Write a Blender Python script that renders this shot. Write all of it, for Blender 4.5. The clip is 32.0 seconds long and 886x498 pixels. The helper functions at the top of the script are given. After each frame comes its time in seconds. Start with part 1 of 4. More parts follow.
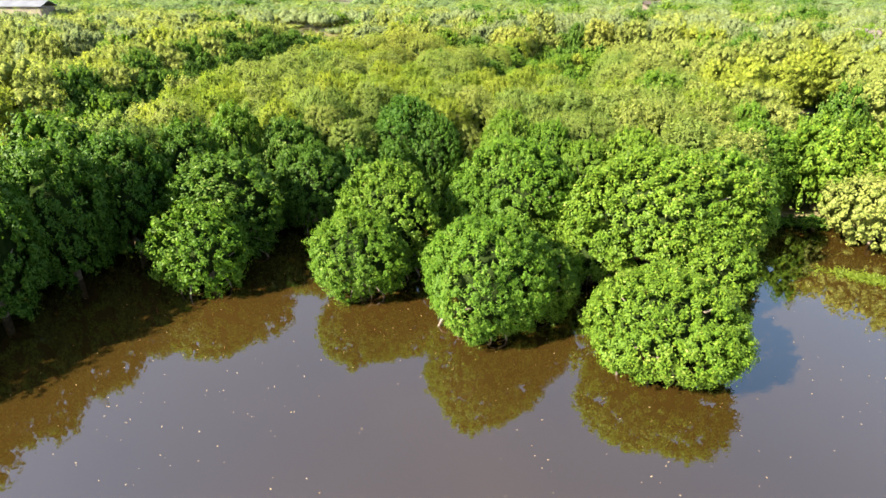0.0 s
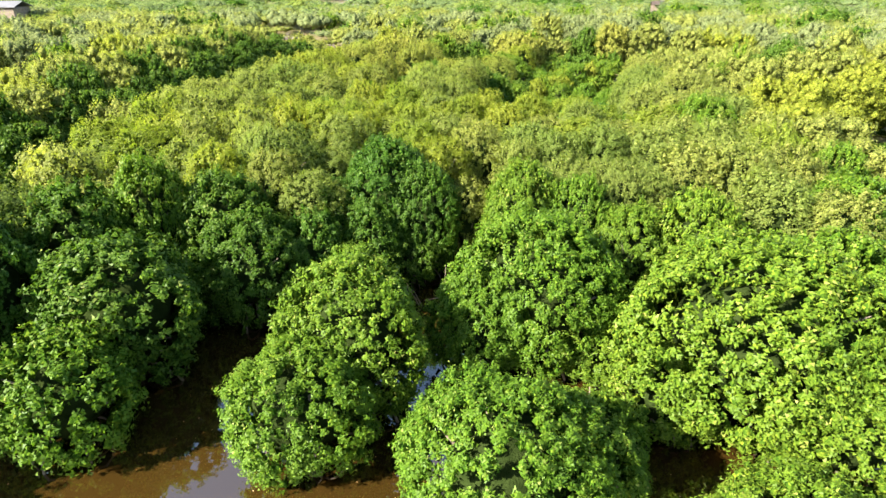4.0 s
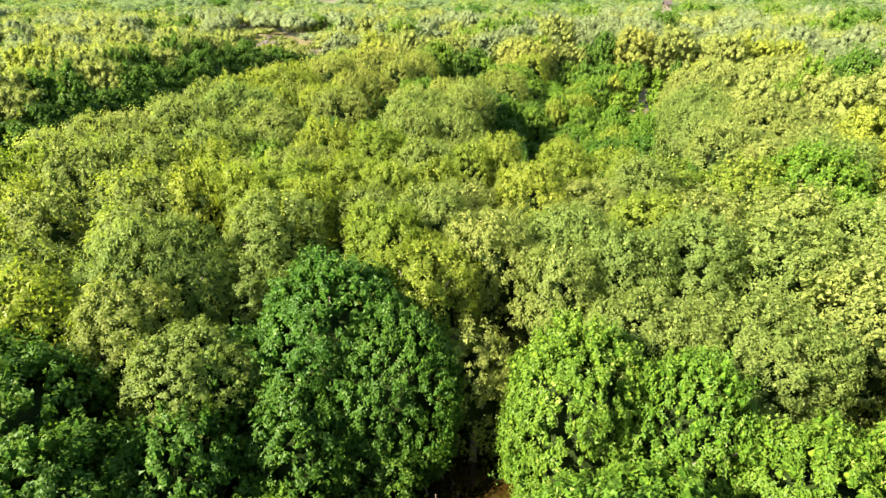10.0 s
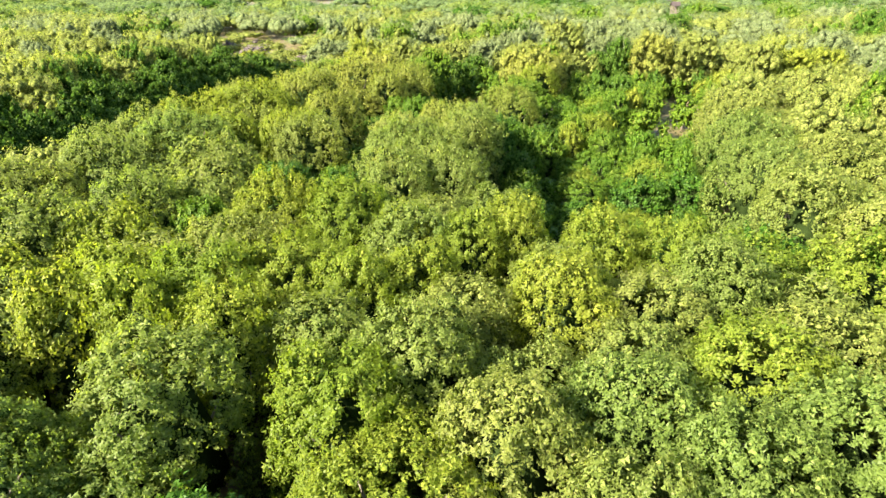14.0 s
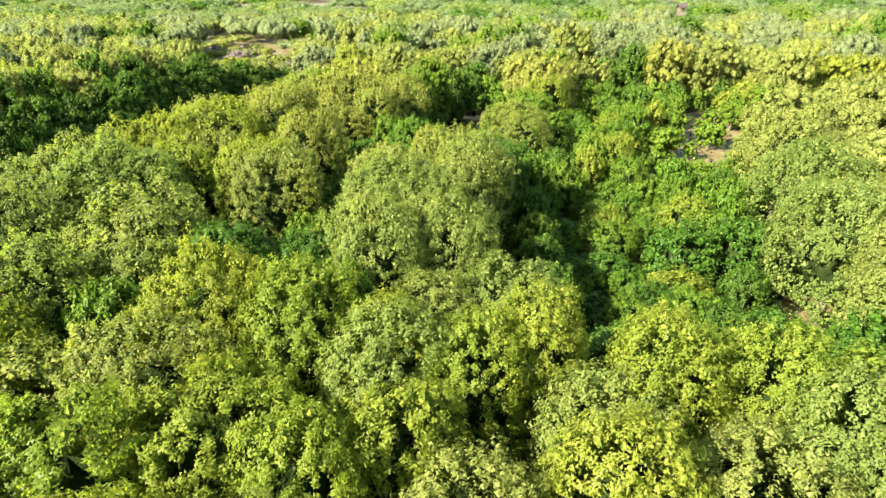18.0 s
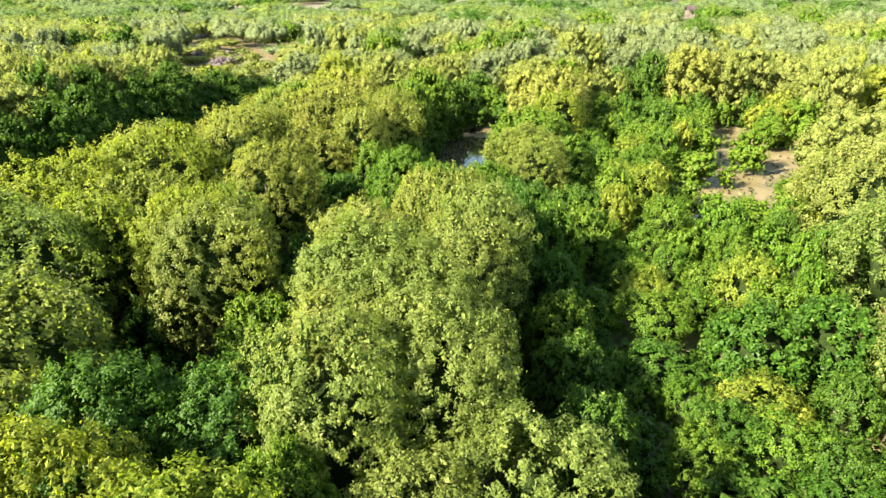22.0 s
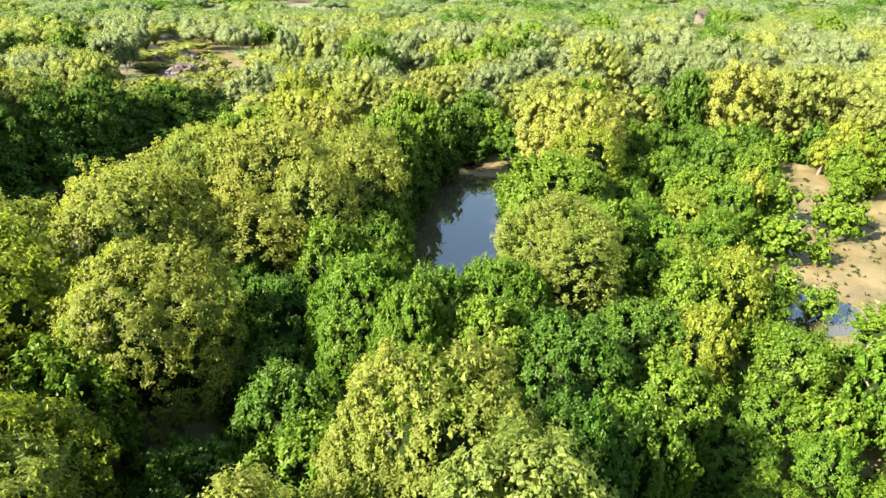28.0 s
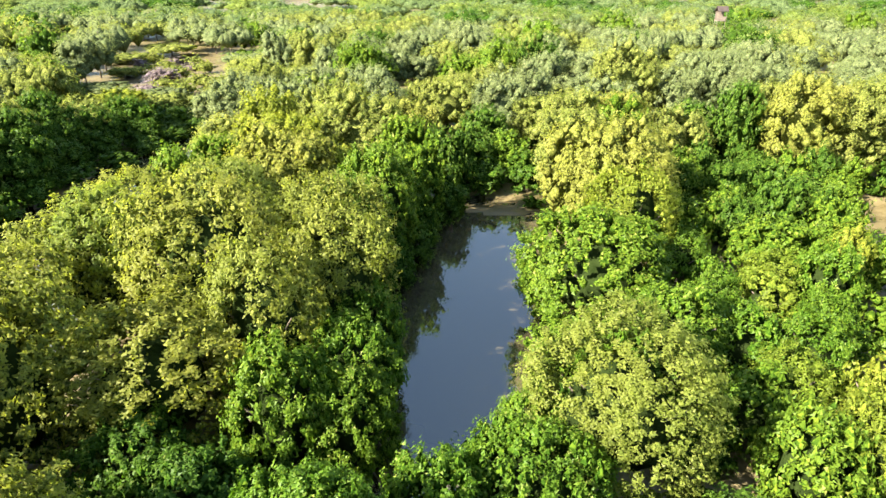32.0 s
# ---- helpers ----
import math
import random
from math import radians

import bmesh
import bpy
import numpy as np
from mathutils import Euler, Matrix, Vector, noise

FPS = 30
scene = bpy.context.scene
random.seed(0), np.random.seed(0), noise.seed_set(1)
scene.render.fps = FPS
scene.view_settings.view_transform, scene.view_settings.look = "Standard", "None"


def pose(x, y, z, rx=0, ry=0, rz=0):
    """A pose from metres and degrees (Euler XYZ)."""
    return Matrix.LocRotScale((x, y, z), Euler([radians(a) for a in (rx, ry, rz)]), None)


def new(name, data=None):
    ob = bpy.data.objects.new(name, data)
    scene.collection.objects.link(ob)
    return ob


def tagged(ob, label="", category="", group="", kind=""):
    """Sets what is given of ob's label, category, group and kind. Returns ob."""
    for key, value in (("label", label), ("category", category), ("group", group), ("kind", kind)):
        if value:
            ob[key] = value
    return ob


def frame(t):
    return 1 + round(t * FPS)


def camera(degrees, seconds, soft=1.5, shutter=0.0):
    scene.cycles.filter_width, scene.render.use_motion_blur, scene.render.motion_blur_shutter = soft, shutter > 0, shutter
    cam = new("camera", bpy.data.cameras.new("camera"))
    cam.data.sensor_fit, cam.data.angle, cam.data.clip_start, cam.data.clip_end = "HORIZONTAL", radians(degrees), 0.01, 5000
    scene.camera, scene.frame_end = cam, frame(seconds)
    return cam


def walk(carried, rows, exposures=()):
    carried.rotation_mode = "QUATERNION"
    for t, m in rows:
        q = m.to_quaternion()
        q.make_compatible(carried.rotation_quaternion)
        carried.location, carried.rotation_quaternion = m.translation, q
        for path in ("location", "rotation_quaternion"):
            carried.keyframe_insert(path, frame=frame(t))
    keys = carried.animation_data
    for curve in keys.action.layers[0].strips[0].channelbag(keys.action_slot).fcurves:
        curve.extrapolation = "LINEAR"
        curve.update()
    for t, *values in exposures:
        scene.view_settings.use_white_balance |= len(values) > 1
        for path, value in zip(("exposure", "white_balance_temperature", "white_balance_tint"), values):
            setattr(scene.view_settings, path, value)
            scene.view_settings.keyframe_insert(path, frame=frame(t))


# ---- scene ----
cam = camera(75.6, 32.0)
EXPO = 2.35
METRES, EYE, TILT, LEAN, TURN = 65.0, 13.0, -25.05, 0.0, 0.0
ROWS = [
    (0.0, 0.0, 0.0, 0.0, 0.0, 0.0, -0.0),
    (0.5, 0.0006, 0.0178, 0.0088, -0.01, 0.0, 0.01),
    (1.0, 0.0012, 0.0355, 0.0174, -0.02, 0.01, 0.01),
    (1.5, 0.0017, 0.0532, 0.0261, -0.04, 0.01, 0.02),
    (2.0, 0.0025, 0.0709, 0.0348, -0.04, 0.01, 0.02),
    (2.5, 0.0031, 0.0884, 0.0435, -0.07, -0.01, 0.04),
    (3.0, 0.0038, 0.1055, 0.052, -0.09, -0.05, 0.04),
    (3.5, 0.0044, 0.1224, 0.0602, -0.1, -0.08, 0.04),
    (5.5, 0.0064, 0.1867, 0.0905, -0.17, -0.17, 0.13),
    (6.0, 0.0068, 0.2023, 0.0976, -0.19, -0.17, 0.13),
    (6.5, 0.007, 0.2177, 0.1046, -0.21, -0.19, 0.14),
    (7.0, 0.0074, 0.233, 0.1114, -0.23, -0.18, 0.13),
    (7.5, 0.0076, 0.2483, 0.1182, -0.25, -0.21, 0.14),
    (8.0, 0.008, 0.2634, 0.1248, -0.27, -0.2, 0.17),
    (8.5, 0.0084, 0.2785, 0.1315, -0.28, -0.21, 0.19),
    (9.0, 0.0088, 0.2934, 0.1382, -0.3, -0.23, 0.21),
    (9.5, 0.0091, 0.3082, 0.1449, -0.33, -0.24, 0.23),
    (10.0, 0.0095, 0.3228, 0.1517, -0.33, -0.24, 0.23),
    (10.5, 0.0099, 0.3375, 0.1586, -0.33, -0.25, 0.27),
    (11.0, 0.0102, 0.3522, 0.1657, -0.37, -0.25, 0.27),
    (11.5, 0.0107, 0.3667, 0.1728, -0.4, -0.26, 0.27),
    (12.0, 0.0113, 0.3814, 0.1797, -0.42, -0.25, 0.28),
    (12.5, 0.0119, 0.396, 0.1866, -0.43, -0.26, 0.3),
    (13.0, 0.0124, 0.4103, 0.1934, -0.45, -0.24, 0.31),
    (13.5, 0.0129, 0.424, 0.1998, -0.46, -0.23, 0.32),
    (14.0, 0.0134, 0.4368, 0.2059, -0.49, -0.23, 0.32),
    (14.5, 0.0139, 0.449, 0.2117, -0.51, -0.2, 0.35),
    (16.5, 0.0145, 0.4954, 0.2323, -0.59, -0.13, 0.41),
    (17.0, 0.0149, 0.5063, 0.2375, -0.6, -0.14, 0.43),
    (17.5, 0.0152, 0.5171, 0.2426, -0.61, -0.13, 0.44),
    (18.0, 0.0155, 0.5278, 0.2477, -0.63, -0.13, 0.45),
    (18.5, 0.016, 0.5387, 0.2528, -0.65, -0.1, 0.47),
    (19.0, 0.0163, 0.5501, 0.2579, -0.67, -0.06, 0.48),
    (19.5, 0.0167, 0.5621, 0.2633, -0.68, -0.03, 0.49),
    (20.0, 0.0172, 0.5745, 0.2688, -0.7, -0.01, 0.51),
    (20.5, 0.0177, 0.5871, 0.2745, -0.71, 0.01, 0.51),
    (21.0, 0.0181, 0.5999, 0.2804, -0.72, 0.0, 0.51),
    (21.5, 0.0187, 0.6129, 0.2865, -0.74, -0.0, 0.53),
    (22.0, 0.0192, 0.6259, 0.2927, -0.76, -0.01, 0.53),
    (22.5, 0.0198, 0.6389, 0.299, -0.78, -0.03, 0.55),
    (23.0, 0.0203, 0.652, 0.3054, -0.8, -0.05, 0.56),
    (23.5, 0.0208, 0.665, 0.3125, -0.84, -0.06, 0.54),
    (24.0, 0.0211, 0.6779, 0.32, -0.89, -0.03, 0.5),
    (24.5, 0.0213, 0.691, 0.3271, -0.95, 0.02, 0.45),
    (25.0, 0.0214, 0.7044, 0.3336, -1.03, 0.08, 0.4),
    (25.5, 0.0216, 0.7182, 0.3398, -1.14, 0.1, 0.38),
    (27.5, 0.0212, 0.7771, 0.3629, -1.66, 0.01, 0.31),
    (28.0, 0.0216, 0.7918, 0.3693, -1.72, -0.07, 0.3),
    (28.5, 0.022, 0.8065, 0.3759, -1.72, -0.14, 0.32),
    (29.0, 0.0225, 0.8212, 0.3827, -1.69, -0.23, 0.32),
    (29.5, 0.0231, 0.836, 0.3896, -1.65, -0.3, 0.31),
    (30.0, 0.0237, 0.8508, 0.3966, -1.6, -0.37, 0.31),
    (30.5, 0.0243, 0.8655, 0.4037, -1.54, -0.42, 0.32),
    (31.0, 0.0249, 0.8796, 0.4105, -1.48, -0.44, 0.33),
    (31.5, 0.0256, 0.8928, 0.417, -1.39, -0.44, 0.33),
    (32.0, 0.0263, 0.9053, 0.4231, -1.31, -0.42, 0.33),
]
walk(cam, [(t, pose(0, 0, EYE, TILT, LEAN, TURN) @ pose(METRES * x, METRES * y, METRES * z, 90 + pitch, roll, yaw)) for t, x, y, z, yaw, pitch, roll in ROWS],
     exposures=[(0.0, EXPO), (32.0, EXPO)])

# ---------------------------------------------------------------- daylight
SUN_UP = radians(34)                       # height of the sun
SUN_FROM = Vector((-0.88, -0.475, 0)).normalized()   # it stands to the west, a little behind
world = bpy.data.worlds.new("sky")
scene.world = world
world.use_nodes = True
wn = world.node_tree.nodes
sky = wn.new("ShaderNodeTexSky")
sky.sky_type = "NISHITA"
sky.sun_disc = False
sky.sun_elevation = SUN_UP
sky.sun_rotation = math.atan2(SUN_FROM.x, SUN_FROM.y)
sky.air_density, sky.dust_density, sky.ozone_density = 1.2, 1.0, 1.3
wn["Background"].inputs["Strength"].default_value = 0.066
world.node_tree.links.new(sky.outputs["Color"], wn["Background"].inputs["Color"])
sun_data = bpy.data.lights.new("sun", "SUN")
sun_data.energy, sun_data.angle, sun_data.color = 4.8, radians(0.5), (1.0, 0.93, 0.8)
sun = new("sun", sun_data)
to_sun = Vector((SUN_FROM.x * math.cos(SUN_UP), SUN_FROM.y * math.cos(SUN_UP), math.sin(SUN_UP)))
sun.matrix_world = Matrix.Translation((-60, -20, 60)) @ to_sun.to_track_quat("Z", "Y").to_matrix().to_4x4()

# ---------------------------------------------------------------- materials


def blank(name):
    m = bpy.data.materials.new(name)
    m.use_nodes = True
    return m, m.node_tree.nodes, m.node_tree.links, m.node_tree.nodes["Principled BSDF"]


def ramp(nodes, stops):
    r = nodes.new("ShaderNodeValToRGB")
    while len(r.color_ramp.elements) < len(stops):
        r.color_ramp.elements.new(0.5)
    for e, (at, c) in zip(r.color_ramp.elements, stops):
        e.position, e.color = at, (*c, 1)
    return r


def noise_tex(nodes, links, scale, detail=4.0, world_space=True):
    n = nodes.new("ShaderNodeTexNoise")
    n.inputs["Scale"].default_value, n.inputs["Detail"].default_value = scale, detail
    if world_space:
        g = nodes.new("ShaderNodeNewGeometry")
        links.new(g.outputs["Position"], n.inputs["Vector"])
    return n


def leaf_material(name, dark, mid, light, old, thin, through_colour, rough=0.42, massed=False):
    """Leaves that differ from one to the next, from tree to tree and in patches; thin: how much light passes.
    massed: the same leaves lying closely over one another, in relief."""
    m, nodes, links, bsdf = blank(name)
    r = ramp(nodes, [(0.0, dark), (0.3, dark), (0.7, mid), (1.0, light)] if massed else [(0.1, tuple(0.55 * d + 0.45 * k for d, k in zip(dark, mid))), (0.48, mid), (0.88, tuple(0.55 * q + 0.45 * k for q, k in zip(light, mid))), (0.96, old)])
    info = nodes.new("ShaderNodeObjectInfo")
    patch = noise_tex(nodes, links, 0.35, 3)
    tint = nodes.new("ShaderNodeMix")
    tint.data_type, tint.blend_type = "RGBA", "MULTIPLY"
    tint.inputs["Factor"].default_value = 1.0
    shade = ramp(nodes, [(0.2, (0.80, 0.92, 0.84)), (0.8, (1.16, 1.08, 1.06))])
    mix = nodes.new("ShaderNodeMath")
    mix.operation = "ADD"
    half = nodes.new("ShaderNodeMath")
    half.operation = "MULTIPLY"
    half.inputs[1].default_value = 0.5
    links.new(info.outputs["Random"], mix.inputs[0])
    links.new(patch.outputs["Fac"], mix.inputs[1])
    links.new(mix.outputs[0], half.inputs[0])
    links.new(half.outputs[0], shade.inputs["Fac"])
    if massed:
        cells = nodes.new("ShaderNodeTexVoronoi")
        cells.inputs["Scale"].default_value = 13.0
        cells.inputs["Randomness"].default_value = 1.0
        geo = nodes.new("ShaderNodeNewGeometry")
        links.new(geo.outputs["Position"], cells.inputs["Vector"])
        one = nodes.new("ShaderNodeSeparateColor")
        links.new(cells.outputs["Color"], one.inputs["Color"])
        links.new(one.outputs["Red"], r.inputs["Fac"])
        bump = nodes.new("ShaderNodeBump")
        bump.invert = True
        bump.inputs["Strength"].default_value, bump.inputs["Distance"].default_value = 0.6, 0.06
        links.new(cells.outputs["Distance"], bump.inputs["Height"])
        links.new(bump.outputs["Normal"], bsdf.inputs["Normal"])
    else:
        geo = nodes.new("ShaderNodeNewGeometry")
        # leaf tone rises towards lobe crests, mixed with a random tone
        leaf_tones = nodes.new("ShaderNodeAttribute")
        leaf_tones.attribute_name = "crest_tone"
        tone_mix = nodes.new("ShaderNodeMix")
        tone_mix.inputs["Factor"].default_value = 0.45
        links.new(geo.outputs["Random Per Island"], tone_mix.inputs[2])
        links.new(leaf_tones.outputs["Fac"], tone_mix.inputs[3])
        links.new(tone_mix.outputs[0], r.inputs["Fac"])
    links.new(r.outputs["Color"], tint.inputs[6])
    links.new(shade.outputs["Color"], tint.inputs[7])
    links.new(tint.outputs[2], bsdf.inputs["Base Color"])
    bsdf.inputs["Roughness"].default_value = rough
    bsdf.inputs["Specular IOR Level"].default_value = 0.0 if massed else 0.18
    if massed:
        return m
    trans = nodes.new("ShaderNodeBsdfTranslucent")
    tt = nodes.new("ShaderNodeMix")
    tt.data_type, tt.blend_type = "RGBA", "MULTIPLY"
    tt.inputs["Factor"].default_value = 1.0
    tt.inputs[7].default_value = (*through_colour, 1)
    links.new(tint.outputs[2], tt.inputs[6])
    links.new(tt.outputs[2], trans.inputs["Color"])
    both = nodes.new("ShaderNodeMixShader")
    both.inputs["Fac"].default_value = thin
    links.new(bsdf.outputs[0], both.inputs[1])
    links.new(trans.outputs[0], both.inputs[2])
    links.new(both.outputs[0], nodes["Material Output"].inputs["Surface"])
    return m


FOLIAGE = {
    "red": ("broad_glossy_leaf", (0.045, 0.100, 0.008), (0.105, 0.184, 0.012), (0.190, 0.268, 0.019), (0.28, 0.31, 0.05), 0.40, (1.25, 1.4, 0.5), 0.5),
    "deep": ("deep_green_leaf", (0.028, 0.072, 0.007), (0.066, 0.132, 0.011), (0.122, 0.202, 0.018), (0.20, 0.26, 0.04), 0.40, (1.25, 1.4, 0.5), 0.5),
    "pale": ("pale_olive_leaf", (0.098, 0.136, 0.022), (0.222, 0.266, 0.044), (0.345, 0.372, 0.068), (0.40, 0.39, 0.11), 0.6, (1.34, 1.42, 0.6), 0.5),
    "gold": ("yellow_green_leaf", (0.106, 0.150, 0.015), (0.230, 0.276, 0.025), (0.350, 0.380, 0.040), (0.40, 0.39, 0.07), 0.6, (1.34, 1.42, 0.5), 0.45),
    "straw": ("straw_green_leaf", (0.116, 0.146, 0.021), (0.255, 0.284, 0.040), (0.365, 0.382, 0.066), (0.42, 0.41, 0.11), 0.6, (1.36, 1.4, 0.6), 0.5),
    # leaf kind of far trees, greyer and bluer: haze put into the colour
    "sage": ("hazed_far_leaf", (0.085, 0.122, 0.036), (0.188, 0.242, 0.070), (0.280, 0.330, 0.100), (0.38, 0.39, 0.15), 0.6, (1.4, 1.38, 0.8), 0.5),
    "grey": ("bare_pinkish_twigs", (0.15, 0.122, 0.085), (0.22, 0.182, 0.128), (0.30, 0.25, 0.18), (0.36, 0.31, 0.24), 0.1, (1.0, 1.0, 1.0), 0.8),
}
FOLIAGE = {k: (v[0], *((c[0] * 1.02, c[1], c[2] * 1.4) for c in v[1:5]), *v[5:]) for k, v in FOLIAGE.items()}   # slightly redder; bluer to make up for haze that is not drawn
LEAF = {k: leaf_material(*v) for k, v in FOLIAGE.items()}
# leaf colours darkened for the crowns' inside: shade between leaves put into colour
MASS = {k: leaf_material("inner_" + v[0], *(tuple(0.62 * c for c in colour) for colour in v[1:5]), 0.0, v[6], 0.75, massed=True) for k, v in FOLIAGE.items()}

# massed leaves of far crowns: leaf colours darkened in place of self-shadow
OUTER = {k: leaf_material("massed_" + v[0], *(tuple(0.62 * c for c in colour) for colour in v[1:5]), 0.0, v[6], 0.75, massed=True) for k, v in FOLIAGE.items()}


def rough_material(name, stops, scale, rough=0.85, bump=0.3, fine=None, gloss=0.5):
    m, nodes, links, bsdf = blank(name)
    bsdf.inputs["Specular IOR Level"].default_value = gloss
    n = noise_tex(nodes, links, scale, 6)
    r = ramp(nodes, stops)
    links.new(n.outputs["Fac"], r.inputs["Fac"])
    links.new(r.outputs["Color"], bsdf.inputs["Base Color"])
    bsdf.inputs["Roughness"].default_value = rough
    f = noise_tex(nodes, links, fine or scale * 9, 5)
    b = nodes.new("ShaderNodeBump")
    b.inputs["Strength"].default_value, b.inputs["Distance"].default_value = bump, 0.05
    links.new(f.outputs["Fac"], b.inputs["Height"])
    links.new(b.outputs["Normal"], bsdf.inputs["Normal"])
    return m


# dark green for crown hulls, their shade put into colour, and for seedlings
DARK_GREEN = rough_material("hull_shade_and_seedling", [(0.3, (0.012, 0.020, 0.005)), (0.7, (0.030, 0.045, 0.012))], 2.5, 0.95, 0.8, gloss=0.0)
BARK = rough_material("grey_brown_bark", [(0.3, (0.10, 0.075, 0.05)), (0.7, (0.22, 0.18, 0.13))], 6.0, 0.9, 0.6)
ROOT = rough_material("pale_root_bark", [(0.3, (0.10, 0.075, 0.05)), (0.7, (0.21, 0.17, 0.13))], 6.0, 0.9, 0.5)
ROOF = rough_material("weathered_dark_roof", [(0.3, (0.045, 0.032, 0.028)), (0.7, (0.085, 0.060, 0.050))], 1.5, 0.8)
SHEET = rough_material("grey_sheet_roof", [(0.3, (0.10, 0.10, 0.11)), (0.7, (0.16, 0.16, 0.17))], 0.4, 0.6)
PLANK = rough_material("weathered_planks", [(0.3, (0.16, 0.12, 0.09)), (0.7, (0.28, 0.22, 0.17))], 3.0, 0.85)


def mud_material():
    """Wet tidal mud: brown, darker and smoother where it lies lowest."""
    m, nodes, links, bsdf = blank("tidal_mud")
    a = noise_tex(nodes, links, 0.5, 6)
    b = noise_tex(nodes, links, 7.0, 6)
    r = ramp(nodes, [(0.3, (0.120, 0.090, 0.040)), (0.55, (0.185, 0.146, 0.068)), (0.75, (0.245, 0.198, 0.098))])
    add = nodes.new("ShaderNodeMix")
    add.inputs["Factor"].default_value = 0.35
    links.new(a.outputs["Fac"], add.inputs[2])
    links.new(b.outputs["Fac"], add.inputs[3])
    links.new(add.outputs[0], r.inputs["Fac"])
    links.new(r.outputs["Color"], bsdf.inputs["Base Color"])
    wet = ramp(nodes, [(0.38, (0.25, 0.25, 0.25)), (0.6, (0.7, 0.7, 0.7))])
    links.new(a.outputs["Fac"], wet.inputs["Fac"])
    links.new(wet.outputs["Color"], bsdf.inputs["Roughness"])
    bump = nodes.new("ShaderNodeBump")
    bump.inputs["Strength"].default_value, bump.inputs["Distance"].default_value = 0.5, 0.04
    links.new(b.outputs["Fac"], bump.inputs["Height"])
    links.new(bump.outputs["Normal"], bsdf.inputs["Normal"])
    return m


def water_material(name, silt, more_silt, gloss):
    """Still, turbid water: the silt gives its colour, the smooth face mirrors the sky."""
    m, nodes, links, bsdf = blank(name)
    a = noise_tex(nodes, links, 0.12, 3)
    r = ramp(nodes, [(0.3, silt), (0.7, more_silt)])
    links.new(a.outputs["Fac"], r.inputs["Fac"])
    links.new(r.outputs["Color"], bsdf.inputs["Base Color"])
    bsdf.inputs["Roughness"].default_value = 0.03
    bsdf.inputs["IOR"].default_value = gloss
    w = noise_tex(nodes, links, 1.6, 2)
    bump = nodes.new("ShaderNodeBump")
    bump.inputs["Strength"].default_value, bump.inputs["Distance"].default_value = 0.05, 0.02
    links.new(w.outputs["Fac"], bump.inputs["Height"])
    links.new(bump.outputs["Normal"], bsdf.inputs["Normal"])
    return m


MUD = mud_material()
WATER = water_material("turbid_brown_water", (0.030, 0.0165, 0.0032), (0.039, 0.0215, 0.0045), 2.6)
SILTY = water_material("silty_grey_brown_water", (0.085, 0.070, 0.038), (0.110, 0.092, 0.050), 2.5)

# ---------------------------------------------------------------- plan: water, mud and low ground
LAGOON = [(-70, -60), (-70, 4), (-26, 8), (-18.5, 17), (-16.5, 22), (-15, 26), (-10.5, 28.5), (-6, 30), (-1.8, 31.5), (0.2, 35), (2.2, 34), (2.8, 30.5), (7, 29), (14, 29.5),
          (18, 30.5), (22, 28.5), (21, 24), (26, 21), (70, 10), (70, -60)]
POND = [(-1.2, 74.5), (-0.6, 80), (-1.2, 84), (-1.6, 87), (1.0, 91), (3.2, 96.5), (4.8, 99), (7.8, 97.5), (7.6, 92), (6.8, 87.5), (7.2, 83.5), (4.6, 79.5), (1.6, 77), (0.4, 74.5)]
CREEK = [(-25.6, 34), (-25.2, 50), (-24.4, 62), (-23.6, 75), (-22.4, 88), (-21.6, 104), (-21.8, 118), (-22.6, 131), (-21, 132), (-19.0, 120), (-15.5, 108), (-12.8, 98), (-12.6, 88), (-13.4, 80),
         (-17.0, 72), (-20.6, 60), (-23.6, 50), (-25.0, 40), (-25.2, 34)]
FLAT = [(14.8, 75.2), (17, 75), (20.5, 76.5), (25, 80), (31, 84), (32, 89), (27, 90.5), (29.5, 94.5), (30, 99), (27.6, 98.5), (24.8, 92.5), (23, 87), (21.4, 84.6), (17.6, 83), (16.6, 79.5)]
CLEARING = [(-19, 126), (-22.5, 142), (-31, 167), (-48, 163), (-37, 142), (-26, 130)]
SHRUBS = [(5.0, 53), (8, 51.5), (12.5, 51), (15.2, 55), (19, 67), (25, 79), (33, 84), (34, 101), (13.5, 101), (13.2, 92), (12, 84), (10.5, 78), (9.5, 70), (6.3, 62)]


def inside(poly, x, y):
    x, y = np.asarray(x, float), np.asarray(y, float)
    odd = np.zeros(x.shape, bool)
    for (x0, y0), (x1, y1) in zip(poly, poly[1:] + poly[:1]):
        cut = ((y0 > y) != (y1 > y)) & (x < (x1 - x0) * (y - y0) / (y1 - y0 + 1e-9) + x0)
        odd ^= cut
    return odd


def wave(x, y, s, seed=0.0):
    """A smooth rolling value about 0 with waves of about s metres."""
    x, y = np.asarray(x, float) / s, np.asarray(y, float) / s
    return (np.sin(2.1 * x + 1.3 * y + seed) + np.sin(-1.7 * x + 2.3 * y + 1.7 * seed + 1) + np.sin(3.7 * x - 0.9 * y + 2.3 * seed + 2) * 0.6) / 2.6


